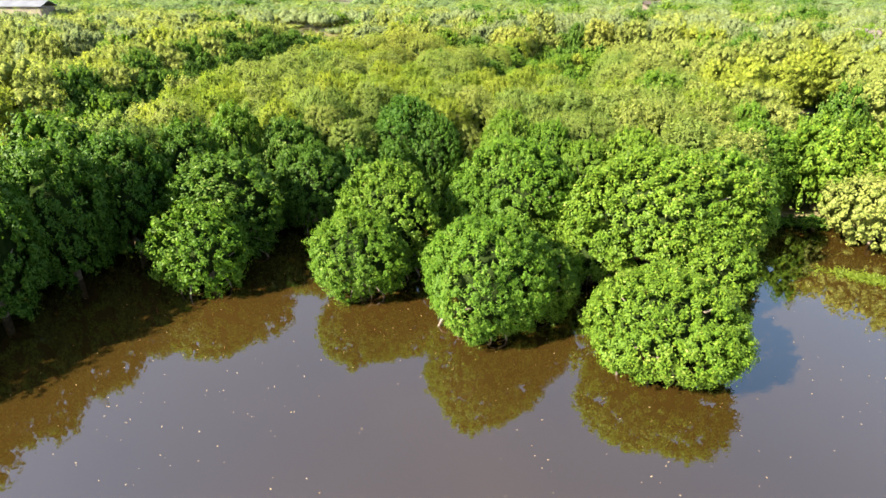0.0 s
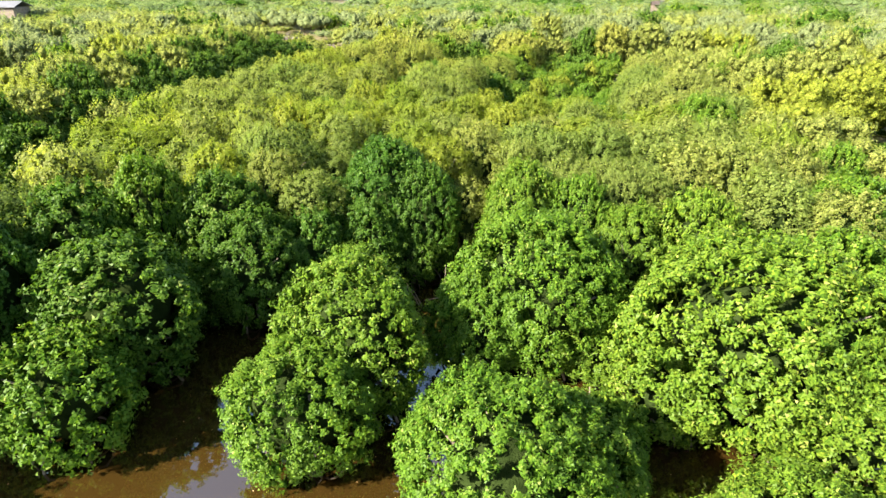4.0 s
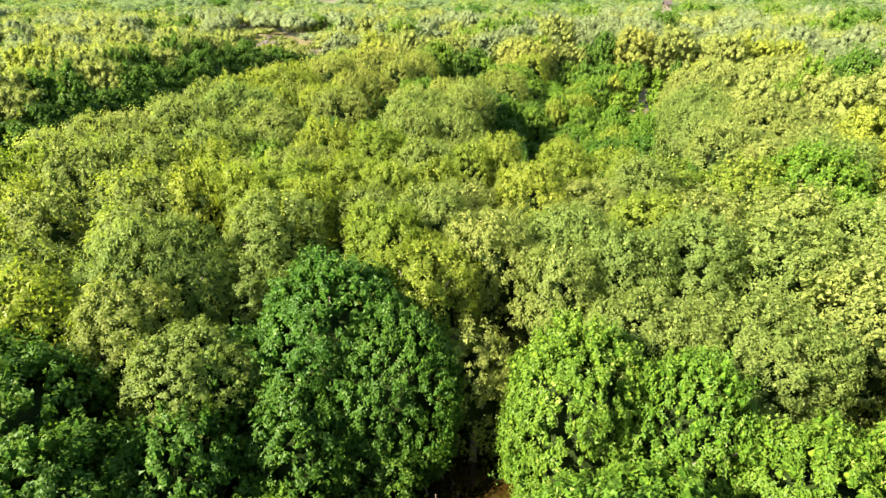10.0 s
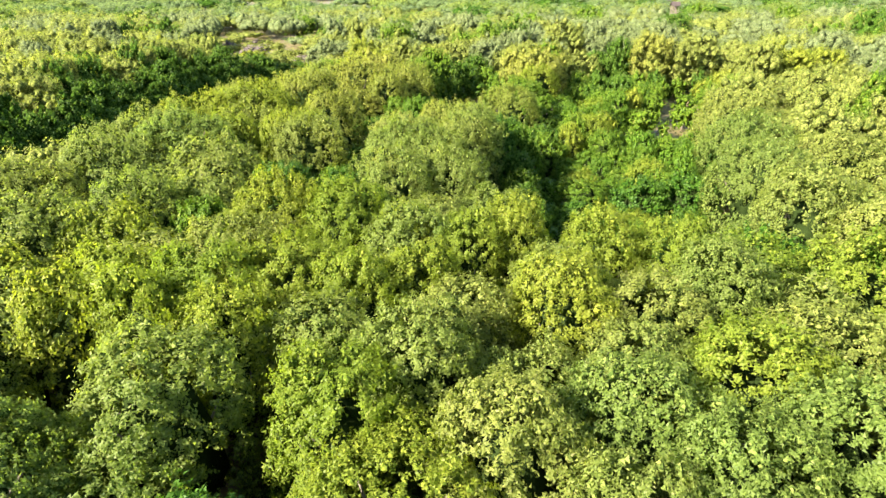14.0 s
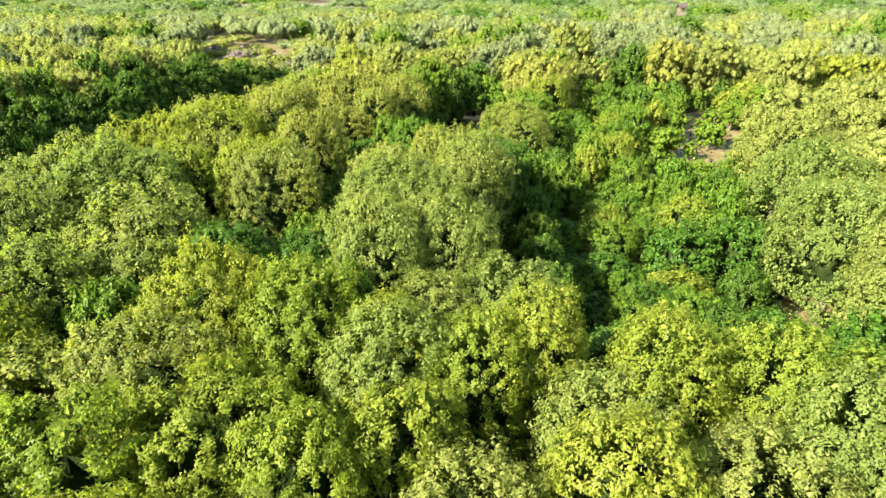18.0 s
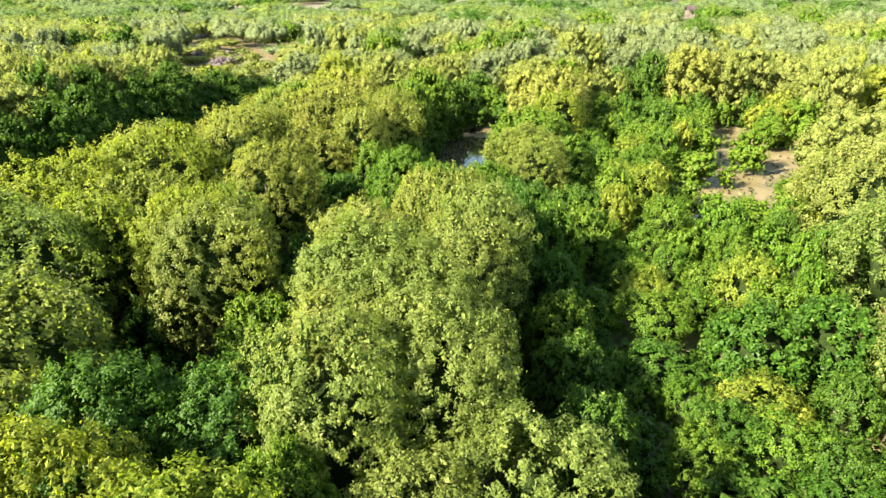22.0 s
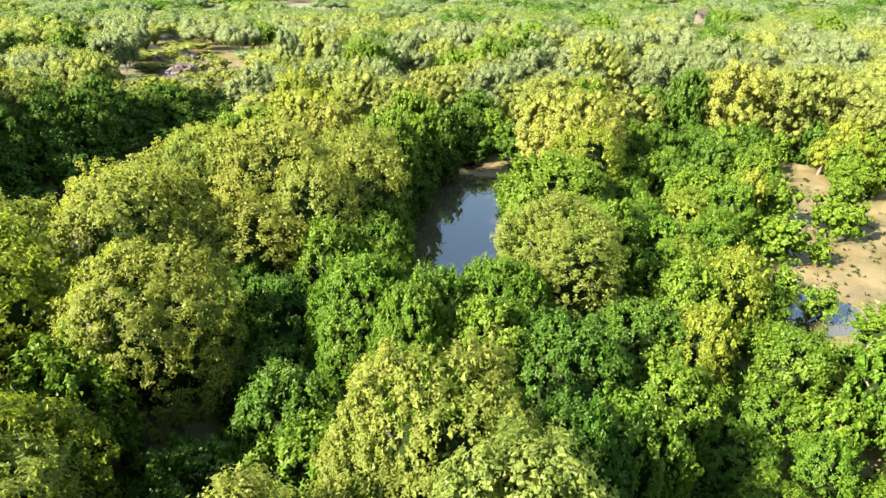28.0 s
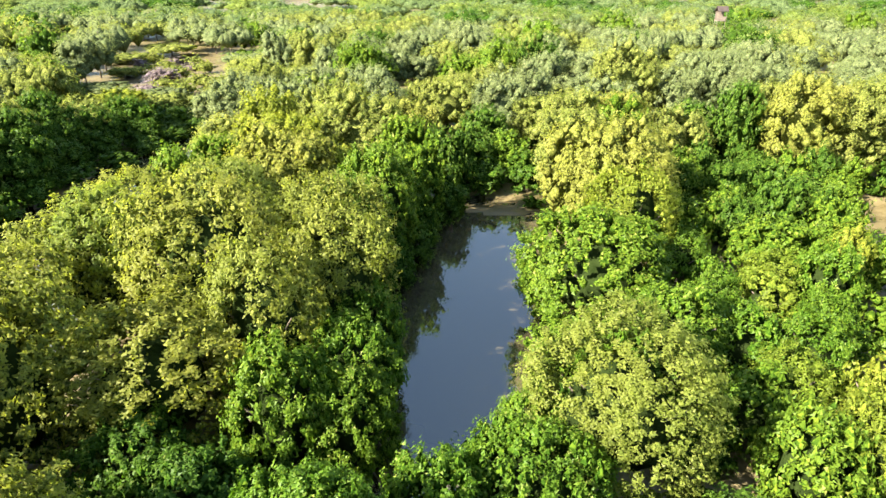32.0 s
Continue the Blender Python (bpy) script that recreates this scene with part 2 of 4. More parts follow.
def ground_height(x, y):
    jx, jy = x + 0.5 * wave(x, y, 2.6, 3.0), y + 0.5 * wave(x, y, 2.2, 5.0)
    dry = 0.16 + 0.06 * wave(x, y, 3.1) + 0.03 * wave(x, y, 0.9, 2.0)
    z = dry
    wet = np.zeros(np.shape(x), bool)
    for poly, out in ((LAGOON, 3.2), (CREEK, 1.0), (POND, 1.5)):
        for k in range(8):
            wet |= inside(poly, jx + out * math.cos(0.785 * k), jy + out * math.sin(0.785 * k))
    z = np.where(wet, -0.4, z)
    z = np.where(((x - 6.2) / 2.6) ** 2 + ((y - 97.8) / 1.0) ** 2 < 1, 0.05 + 0.03 * wave(x, y, 0.9, 2.0), z)
    flat = inside(FLAT, jx, jy)
    z = np.where(flat, 0.055 + 0.05 * wave(x, y, 1.7, 1.0) + 0.02 * wave(x, y, 0.6, 4.0) - 0.11 * np.clip((80.8 - y) / 2.5, 0, 1) * np.clip((21.0 - x) / 1.5, 0, 1), z)
    return z


def mesh_object(name, verts, faces, materials, parent=None, smooth=False, slots=None):
    me = bpy.data.meshes.new(name)
    me.from_pydata([tuple(v) for v in verts], [], [tuple(f) for f in faces])
    for m in materials:
        me.materials.append(m)
    if slots is not None:
        me.polygons.foreach_set("material_index", np.asarray(slots, dtype=np.int32))
    if smooth:
        me.polygons.foreach_set("use_smooth", np.ones(len(me.polygons), dtype=bool))
    me.update()
    ob = new(name, me)
    ob.parent = parent
    return ob


def part(name, bm, material, parent, label=""):
    me = bpy.data.meshes.new(name)
    bm.to_mesh(me)
    bm.free()
    me.materials.append(material)
    ob = new(name, me)
    ob.parent = parent
    return tagged(ob, label)


gx = np.concatenate([[-4000, -1500, -700, -350, -200, -130, -90], np.arange(-70, -32, 2.0), np.arange(-32, 38, 0.5), np.arange(38, 72, 2.0), [90, 130, 200, 350, 700, 1500, 4000]])
gy = np.concatenate([[-3000, -900, -300, -120, -60, -30], np.arange(0, 14, 2.0), np.arange(14, 104, 0.5), np.arange(104, 180, 3.0), [200, 260, 350, 600, 1200, 2500, 4500]])
GX, GY = np.meshgrid(gx, gy)
gverts = np.stack([GX, GY, ground_height(GX, GY)], -1).reshape(-1, 3)
ii, jj = np.meshgrid(np.arange(len(gx) - 1), np.arange(len(gy) - 1))
g0 = (jj * len(gx) + ii).ravel()
gfaces = np.stack([g0, g0 + 1, g0 + 1 + len(gx), g0 + len(gx)], 1)
ground = mesh_object("ground", gverts, gfaces.tolist(), [MUD], smooth=True)
tagged(ground, "brown tidal mud under the mangroves, reaching the horizon", "ground", kind="structure")


def water_sheet(name, y0, y1, material, label):
    wx, wy = np.meshgrid(np.linspace(-90, 90, 3), np.linspace(y0, y1, 3))
    ob = mesh_object(name, np.stack([wx, wy, 0 * wx], -1).reshape(-1, 3), [(0, 1, 4, 3), (1, 2, 5, 4), (3, 4, 7, 6), (4, 5, 8, 7)], [material])
    return tagged(ob, label, "water", kind="structure")


water_sheet("water_lagoon", -90, 57, WATER, "still turbid brown lagoon water mirroring the sky")
water_sheet("water_pond", 57, 136, SILTY, "silty grey-brown pond water mirroring trees and sky")

# ---------------------------------------------------------------- mangrove trees
rng = np.random.default_rng(7)


def unit(v):
    return v / (np.linalg.norm(v, axis=-1, keepdims=True) + 1e-9)


def leaf_arrays(tips, ways, per, length, width, spread, gen):
    """Leaves that stand in whorls round twig tips."""
    n = len(tips)
    base = np.repeat(tips, per, 0)
    way = np.repeat(ways, per, 0)
    side = unit(np.cross(way, unit(gen.normal(size=(n * per, 3)))))
    tilt = np.clip(gen.normal(spread, 0.28, (n * per, 1)), 0.1, 1.6)
    d = unit(way * np.cos(tilt) + side * np.sin(tilt))
    w = unit(np.cross(d, way) + 0.25 * gen.normal(size=d.shape))
    ln = length * gen.uniform(0.7, 1.25, (n * per, 1))
    wd = width * gen.uniform(0.75, 1.2, (n * per, 1)) * 0.5
    start = base + d * ln * 0.1
    drop = np.array([0, 0, -0.06]) * ln
    foot = start + d * ln * 0.15
    return np.stack([foot + w * wd, start + d * ln + drop, foot - w * wd], 1).reshape(-1, 3)


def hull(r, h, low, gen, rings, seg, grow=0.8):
    """A closed shell for a crown's twigs and inner leaves, added to block light and coloured dark for shade."""
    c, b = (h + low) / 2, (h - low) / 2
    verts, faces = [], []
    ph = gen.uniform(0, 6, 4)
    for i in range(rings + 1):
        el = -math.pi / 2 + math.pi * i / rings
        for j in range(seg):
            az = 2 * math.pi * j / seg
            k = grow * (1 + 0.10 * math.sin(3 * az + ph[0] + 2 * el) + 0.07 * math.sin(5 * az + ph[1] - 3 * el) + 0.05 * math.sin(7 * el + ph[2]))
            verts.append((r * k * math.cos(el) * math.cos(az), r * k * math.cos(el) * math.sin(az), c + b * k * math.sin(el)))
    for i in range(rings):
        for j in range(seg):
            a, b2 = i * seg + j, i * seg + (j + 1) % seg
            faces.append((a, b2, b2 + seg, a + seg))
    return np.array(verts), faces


# the core of a lobe: eight faces
CORE = np.array([(1, 0, 0), (0, 1, 0), (-1, 0, 0), (0, -1, 0), (0, 0, 1), (0, 0, -1)], float)
CORE_FACES = np.array([(0, 1, 4), (1, 2, 4), (2, 3, 4), (3, 0, 4), (1, 0, 5), (2, 1, 5), (3, 2, 5), (0, 3, 5)])
# length and width of a leaf, how much of the crown loose leaves cover, size of the tufts
SIZES = {0: (0.100, 0.064, 0.78, 0.160), 1: (0.134, 0.092, 0.62, 0.205), 2: (0.180, 0.130, 0.42, 0.34), 3: (0.22, 0.17, 0.30, 0.46), 4: (0.13, 0.09, 0.14, 0.60), 5: (0.36, 0.30, 0.26, 0.90)}


def spread_out(count, gen, low):
    """Directions evenly over a ball, from the top down to the height low."""
    k = np.arange(count) + 0.5
    el = np.arcsin(np.clip(1 - (1 - low) * k / count, -1, 1)) + gen.normal(0, 0.08, count)
    az = k * 2.39996 + gen.normal(0, 0.22, count)
    return np.stack([np.cos(el) * np.cos(az), np.cos(el) * np.sin(az), np.sin(el)], 1)


def crown_arrays(form, r, h, detail, seed):
    """A crown whose boughs swell out of an egg shape, covered with tufts of leaves that face outward.
    Form "bush" is round down to the water, "dome" a tree with upright shoots, rounded on top."""
    gen = np.random.default_rng(seed)
    length, width, cover, tuft = SIZES[detail]
    bush = form == "bush"
    if not bush:
        length, width, tuft = 0.80 * length, 0.76 * width, (0.74 if detail < 2 else 0.9) * tuft
    tuft = min(tuft, 0.25 * r)
    up = np.array([0, 0, 1.0])
    low = -0.06 * h if bush else 0.03 * h
    c, b = (h + low) / 2, (h - low) / 2
    bough = (0.42 if bush else 0.50 if detail < 3 else 0.70) * r ** 0.6
    swell = (0.36 if bush else 0.60) * bough
    ra, ba = ((r - 0.85 * swell - 0.9 * tuft) / 1.04, b - 0.8 * swell - 0.8 * tuft) if bush else (r - 0.6 * swell - 0.8 * tuft, b - 0.95 * swell - 1.2 * tuft)
    shape = np.array([ra, ra, ba])
    area = 4 * math.pi * ((ra * ra) ** 1.6 / 3 + 2 * (ra * ba) ** 1.6 / 3) ** (1 / 1.6)
    stretch = np.array([1, 1, 1.0 if bush else 1 / 1.25])
    # boughs
    nb = max(7, int(area / (2.4 * bough * bough * (1.0 if bush else 1.2))))
    bp = spread_out(nb, gen, -0.85) * shape
    reach = gen.uniform(0.2, 1.0, nb) if bush else gen.uniform(0.1, 1.0, nb)
    # tufts, evenly over the swollen shape
    nt = max(14, int((1.05 if bush else 0.85) * area / (2.3 * tuft * tuft)))
    td = spread_out(nt, gen, -0.80)
    p = (td if bush else np.sign(td) * np.abs(td) ** 0.72) * shape
    gap = np.linalg.norm((p[:, None] - bp[None]) * stretch, axis=2) / (bough * 1.25)
    own = np.argmin(gap - 0.25 * reach[None], axis=1)
    near = gap[np.arange(nt), own]
    dome = (np.sqrt(np.clip(1 - near ** 2, 0, 1)) if bush else np.clip(1 - 0.75 * near ** 1.5, 0, 1)) * reach[own]
    flat = unit(td / shape)
    az = np.arctan2(td[:, 1], td[:, 0])
    bulge = 1 + 0.09 * np.sin(3 * az + seed) * np.hypot(td[:, 0], td[:, 1]) + 0.05 * np.sin(5 * az + 2 * seed)
    tn = unit(flat + (0.55 if bush else 0.5) * (p - bp[own]) * stretch / bough + 0.15 * up)
    out = unit(flat + (0.1 if bush else 1.0) * up)
    tc = p * bulge[:, None] + out * (dome * swell * 1.4 - 0.4 * swell + gen.normal(0, (0.6 if bush else 1.0 if detail < 2 else 0.7 if detail == 2 else 0.3) * tuft, nt))[:, None] + c * up
    tr = tuft * gen.uniform(0.70, 1.40, nt)
    tall = 1.15 if bush else (1.7, 1.6, 1.3, 1.1, 1.1, 1.0)[detail]
    # leaves: each faces outward from its tuft, a little askew; few where a neighbour hides the crown
    weight = tr ** 2 * np.clip((1.0 if bush else 2.8) * (tc[:, 2] / h - 0.26) + (0.70 if bush else 0.10), 0.10, 1.0)
    if detail in (2, 3, 5):
        weight = weight * np.clip(0.75 - 0.8 * tn[:, 1] + 0.35 * tn[:, 2], 0.1, 1.0)   # thinner on the north side, which the camera never sees
    n = int(cover * (3.0 if bush or detail > 2 else 4.2) * np.sum(weight) / (0.5 * length * width))
    pick = gen.choice(nt, n, p=weight / np.sum(weight))
    e = unit((0.60 if bush else 0.85) * gen.normal(size=(n, 3)) + 0.9 * tn[pick] + 0.3 * up)
    axis = unit(tn + 0.55 * up)[pick]   # the way the shoots grow
    e_long = e + axis * np.sum(e * axis, 1)[:, None] * (tall - 1)
    at = tc[pick] + e_long * (tr[pick] * gen.uniform(0.70, 1.25, n) * np.where(gen.random(n) < 0.08, 1.4, 1.0))[:, None]
    face = unit(0.45 * e + (0.55 if bush else 0.80) * tn[pick] + 0.25 * up + (0.46 if bush else 0.50) * gen.normal(size=(n, 3)))
    d = 0.3 * e + (0.2 if bush else 0.45) * up + 0.6 * gen.normal(size=(n, 3))
    d = unit(d - np.sum(d * face, 1)[:, None] * face)
    w = np.cross(face, d) * (width * gen.uniform(0.7, 1.2, (n, 1)) * 0.5)
    ln = d * length * gen.uniform(0.7, 1.25, (n, 1))
    lv = np.stack([at - 0.35 * ln + w, at - 0.35 * ln - w, at + 0.65 * ln], 1)
    lv[:, :, 2] = np.maximum(lv[:, :, 2], 0.05)
    lv = lv.reshape(-1, 3)
    crest_tone = np.clip(dome[pick] + gen.normal(0, 0.25, n) + 0.25 * e[:, 2] - 0.1, 0, 1)   # paler towards lobe crests and where leaves point up, with random spread
    rough = gen.uniform(0.75, 1.1, (nt, 6, 1))
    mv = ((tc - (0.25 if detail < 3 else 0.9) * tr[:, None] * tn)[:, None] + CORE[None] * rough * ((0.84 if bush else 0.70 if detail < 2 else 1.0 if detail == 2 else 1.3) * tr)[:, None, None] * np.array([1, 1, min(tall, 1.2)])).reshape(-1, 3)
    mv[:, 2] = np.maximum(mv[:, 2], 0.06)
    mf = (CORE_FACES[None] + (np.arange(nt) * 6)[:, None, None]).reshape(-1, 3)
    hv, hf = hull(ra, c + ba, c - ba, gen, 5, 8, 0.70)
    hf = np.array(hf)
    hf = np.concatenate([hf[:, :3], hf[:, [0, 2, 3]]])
    return lv, mv, mf, hv, hf, crest_tone


def fast_mesh(name, verts, tris, slots, smooth, materials, crest_tone=None):
    """A mesh of triangles from arrays, with an optional tone for each leaf's colour."""
    me = bpy.data.meshes.new(name)
    me.vertices.add(len(verts))
    me.vertices.foreach_set("co", np.asarray(verts, np.float32).ravel())
    me.loops.add(3 * len(tris))
    me.loops.foreach_set("vertex_index", np.asarray(tris, np.int32).ravel())
    me.polygons.add(len(tris))
    me.polygons.foreach_set("loop_start", np.arange(0, 3 * len(tris), 3, dtype=np.int32))
    for m in materials:
        me.materials.append(m)
    me.polygons.foreach_set("material_index", np.asarray(slots, np.int32))
    me.polygons.foreach_set("use_smooth", np.asarray(smooth, bool))
    me.update(calc_edges=True)
    if crest_tone is not None:
        me.attributes.new("crest_tone", "FLOAT", "FACE").data.foreach_set("value", np.asarray(crest_tone, np.float32))
    me.validate()
    return me


def joined(crown):
    """All of a crown in one: vertices, triangles, for each triangle 0 leaf, 1 massed leaves, 2 inside, and its leaf
    tone.
    """
    lv, mv, mf, hv, hf, crest_tone = crown
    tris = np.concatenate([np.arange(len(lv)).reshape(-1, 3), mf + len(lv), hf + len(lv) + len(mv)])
    return np.concatenate([lv, mv, hv]), tris, np.repeat([0, 1, 2], [len(lv) // 3, len(mf), len(hf)]), np.concatenate([crest_tone, np.full(len(mf) + len(hf), 0.4)])


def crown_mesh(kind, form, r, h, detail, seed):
    v, t, s, crest_tone = joined(crown_arrays(form, r, h, detail, seed))
    return fast_mesh("crown", v, t, s, s > 1, [LEAF[kind], MASS[kind], DARK_GREEN], crest_tone)


def tube(points, radii, sides=6):
    """A tapered limb through a few points."""
    verts, faces = [], []
    for i, p in enumerate(points):
        p = Vector(p)
        d = (Vector(points[min(i + 1, len(points) - 1)]) - Vector(points[max(i - 1, 0)])).normalized()
        u = d.cross(Vector((0.3, 1, 0.2))).normalized()
        v = d.cross(u)
        for j in range(sides):
            a = 2 * math.pi * j / sides
            verts.append(p + (u * math.cos(a) + v * math.sin(a)) * radii[i])
    for i in range(len(points) - 1):
        for j in range(sides):
            a, b = i * sides + j, i * sides + (j + 1) % sides
            faces.append((a, b, b + sides, a + sides))
    faces.append(tuple(range(len(verts) - sides, len(verts))))
    return verts, faces


def tubes_mesh(name, limbs, material):
    verts, faces = [], []
    for points, radii, sides in limbs:
        v, f = tube(points, radii, sides)
        faces += [tuple(i + len(verts) for i in q) for q in f]
        verts += v
    me = bpy.data.meshes.new(name)
    me.from_pydata([tuple(v) for v in verts], [], faces)
    me.polygons.foreach_set("use_smooth", np.ones(len(me.polygons), dtype=bool))
    me.materials.append(material)
    me.update()
    return me


def trunk_mesh(r, h, detail, seed):
    gen = np.random.default_rng(seed)
    bend = gen.normal(0, 0.12, 2)
    w = 0.035 * h ** 0.5 + 0.03 * r
    limbs = [([(0, 0, -0.5), (bend[0], bend[1], 0.3 * h), (bend[0] * 2, bend[1] * 2, 0.72 * h)], [w * 1.3, w, w * 0.35], 6 if detail < 2 else 4)]
    for i in range((6, 4, 2)[detail]):
        a = 2.4 * i + gen.uniform(0, 1)
        z = h * gen.uniform(0.18, 0.5)
        o = r * gen.uniform(0.5, 0.72)
        limbs.append(([(bend[0], bend[1], z), (o * 0.5 * math.cos(a), o * 0.5 * math.sin(a), z + 0.13 * h), (o * math.cos(a), o * math.sin(a), z + 0.28 * h)],
                      [w * 0.6, w * 0.4, w * 0.15], 5 if detail < 2 else 3))
    return tubes_mesh("trunk", limbs, BARK)


def root_mesh():
    """One arched stilt root, one metre out from the trunk."""
    pts = [(s * math.cos(0.25 * s), s * math.sin(0.25 * s), z) for s, z in ((0.08, 0.85), (0.3, 0.95), (0.6, 0.75), (0.85, 0.35), (1.0, -0.5))]
    return tubes_mesh("prop_root", [(pts, [0.045, 0.04, 0.034, 0.028, 0.022], 5)], ROOT)


ROOT_MESH = root_mesh()


CLASSES = {"bush": [(0.7, 1.5), (1.2, 2.4), (1.7, 3.2), (2.4, 4.0), (2.6, 5.4), (3.2, 3.6), (3.2, 5.0), (4.2, 6.0)],
           "dome": [(1.2, 5.5), (1.6, 6.3), (2.1, 6.3), (2.8, 6.5), (3.7, 6.5), (4.6, 6.6), (1.4, 3.6)]}
FORM = {"red": "bush", "deep": "bush", "pale": "dome", "gold": "dome", "straw": "dome", "grey": "dome", "sage": "dome"}
LABELS = {"red": "bright green mangrove with broad glossy leaves and stilt roots",
          "deep": "dark green mangrove with dense glossy leaves",
          "pale": "pale olive-green mangrove with fine upright shoots",
          "gold": "yellow-green mangrove with light-tipped shoots",
          "straw": "straw-coloured mangrove crown with pale leaves",
          "sage": "far mangrove crown, grey-green leaf colour standing in for haze",
          "grey": "bare pinkish-grey leafless tree among the mangroves"}
stock = {}
planted = []
distant = []


def near_path(x, y):
    """How far a tree stands from the strip of canopy just ahead of the flight."""
    k = min(max((y - 7) / 65.0, 0), 1)
    return math.hypot(x - 1.7 * k, y - (7 + 65 * k))


def tree(kind, x, y, r, h, label="", form=None):
    """One mangrove with trunk, crown and, where it has broad leaves, stilt roots. Those far off join the distant canopy."""
    away = near_path(x, y)
    detail = 0 if away < 9 else 1 if away < 20 else 2 if away < 54 else 3 if away < 90 else 5
    form = form or FORM[kind]
    i = min(range(len(CLASSES[form])), key=lambda c: abs(math.log(r / CLASSES[form][c][0])) + abs(math.log(h / CLASSES[form][c][1])))
    r0, h0 = CLASSES[form][i]
    seed = int(rng.integers(0, 3))
    turn = float(rng.uniform(0, 360)) if detail < 2 else float(rng.uniform(-45, 45))
    z = max(float(ground_height(np.array([x]), np.array([y]))[0]), 0.0) - 0.02
    m = pose(x, y, z, 0, 0, turn) @ Matrix.Diagonal((r / r0, r / r0, h / h0, 1))
    planted.append((x, y, r, h))
    n = 1000 * i + 37 * seed + (500 if form == "dome" else 0)
    key = (kind, form, i, detail, seed)
    if detail >= 2:
        if key[1:] not in stock:
            stock[key[1:]] = joined(crown_arrays(form, r0, h0, detail, n + 11))
        distant.append((kind, key[1:], m, (x, y, z, r, h)))
        return None
    if key not in stock:
        stock[key] = (crown_mesh(kind, form, r0, h0, detail, n + 11), trunk_mesh(r0, h0, detail, n + 12))
    crown, trunk = stock[key]
    ob = new("mangrove_tree" if kind != "grey" else "bare_tree")
    ob.empty_display_size = 0.3
    ob.matrix_basis = m
    tagged(ob, label or LABELS[kind], "tree", "mangrove trees")
    for name, me in (("trunk", trunk), ("crown", crown)):
        o = new(name, me)
        o.parent = ob
    if form == "bush" and (away < 9 or label):
        for k in range(8):
            o = new("prop_root", ROOT_MESH)
            s = r0 * float(rng.uniform(0.40, 0.80))
            o.parent = ob
            o.matrix_basis = pose(0, 0, 0, 0, 0, 45 * k + float(rng.uniform(-14, 14))) @ Matrix.Diagonal((s, s, float(rng.uniform(0.6, 1.1)), 1))
    return ob


# bushes that stand in the lagoon
IN_WATER = "bright green mangrove bush standing in brown lagoon water"
tree("red", 8.15, 17.8, 3.05, 3.6, IN_WATER)
tree("red", 1.8, 20.4, 2.85, 4.7, IN_WATER)
tree("red", 3.9, 21.6, 2.2, 3.4, IN_WATER)
tree("red", -3.8, 23.3, 2.35, 3.9, IN_WATER)
tree("red", -2.6, 25.8, 2.6, 5.3, IN_WATER)
tree("red", -11.1, 23.8, 2.3, 3.9, IN_WATER)
tree("deep", -11.0, 27.6, 2.9, 5.4, IN_WATER)
tree("deep", -7.6, 31.4, 2.4, 4.7)
tree("red", -3.2, 31.2, 1.5, 3.4)
tree("red", 3.8, 28.6, 3.3, 5.8, IN_WATER)
tree("red", 1.7, 27.6, 2.0, 4.0, IN_WATER)
tree("red", 5.9, 27.0, 1.6, 2.7, IN_WATER)
tree("red", 10.2, 25.4, 4.3, 6.1, IN_WATER)
tree("red", 7.3, 24.4, 1.8, 2.9, IN_WATER)
tree("red", 14.0, 27.4, 3.2, 5.4, IN_WATER)
tree("red", 11.6, 22.6, 2.3, 3.6, IN_WATER)
tree("pale", 23.4, 28.6, 3.1, 4.0, "pale yellow-green mangrove bush at the lagoon's edge", form="bush")
# the west bank of the lagoon
for x, y, r, h in ((-19.8, 17.6, 2.5, 6.6), (-18.8, 21.0, 2.4, 6.7), (-17.6, 24.4, 2.3, 6.6), (-16.0, 27.6, 2.2, 6.5), (-22.5, 14.4, 2.8, 6.6), (-26.5, 12.0, 3.0, 6.8), (-23.6, 19.5, 3.0, 7.2),
                   (-21.8, 24.0, 2.8, 7.2), (-19.6, 28.4, 2.7, 7.0), (-27.5, 16.5, 3.2, 7.3), (-31.0, 10.5, 3.6, 7.2)):
    tree("deep", x, y, r, h)
tree("deep", -14.2, 31.0, 2.4, 6.0)
tree("red", -12.0, 32.6, 1.8, 6.6)
tree("deep", -9.4, 33.6, 2.2, 5.6)
tree("deep", -5.4, 33.0, 1.8, 4.2)
# east bank
for x, y, r, h in ((18.6, 33.5, 2.8, 5.6), (23.0, 33.5, 3.0, 5.8), (27.5, 33.0, 3.2, 5.8), (32.5, 32.0, 3.2, 5.8)):
    tree("red", x, y, r, h)
# first rows of canopy behind the lagoon
tree("deep", -2.3, 36.4, 2.6, 6.4)
tree("deep", -0.6, 35.5, 1.9, 5.6)
tree("deep", -1.0, 34.3, 1.2, 2.7)
tree("pale", -7.6, 35.9, 1.5, 6.0)
tree("deep", -2.9, 34.0, 1.6, 4.2)
tree("deep", -4.6, 35.6, 1.6, 4.6)
tree("pale", 1.6, 36.0, 1.1, 4.8)
tree("pale", 2.2, 39.6, 1.5, 6.6)
tree("pale", -8.0, 38.4, 2.4, 6.6)
tree("gold", -10.4, 36.2, 1.6, 6.3)
tree("pale", -5.6, 34.9, 1.5, 5.4)
tree("pale", -5.0, 41.0, 1.8, 6.6)
tree("pale", 4.2, 38.0, 1.4, 6.0)
tree("red", 3.9, 33.8, 2.0, 6.1)
tree("pale", 5.0, 40.4, 1.6, 6.3)
tree("pale", 6.4, 39.0, 1.5, 6.3)
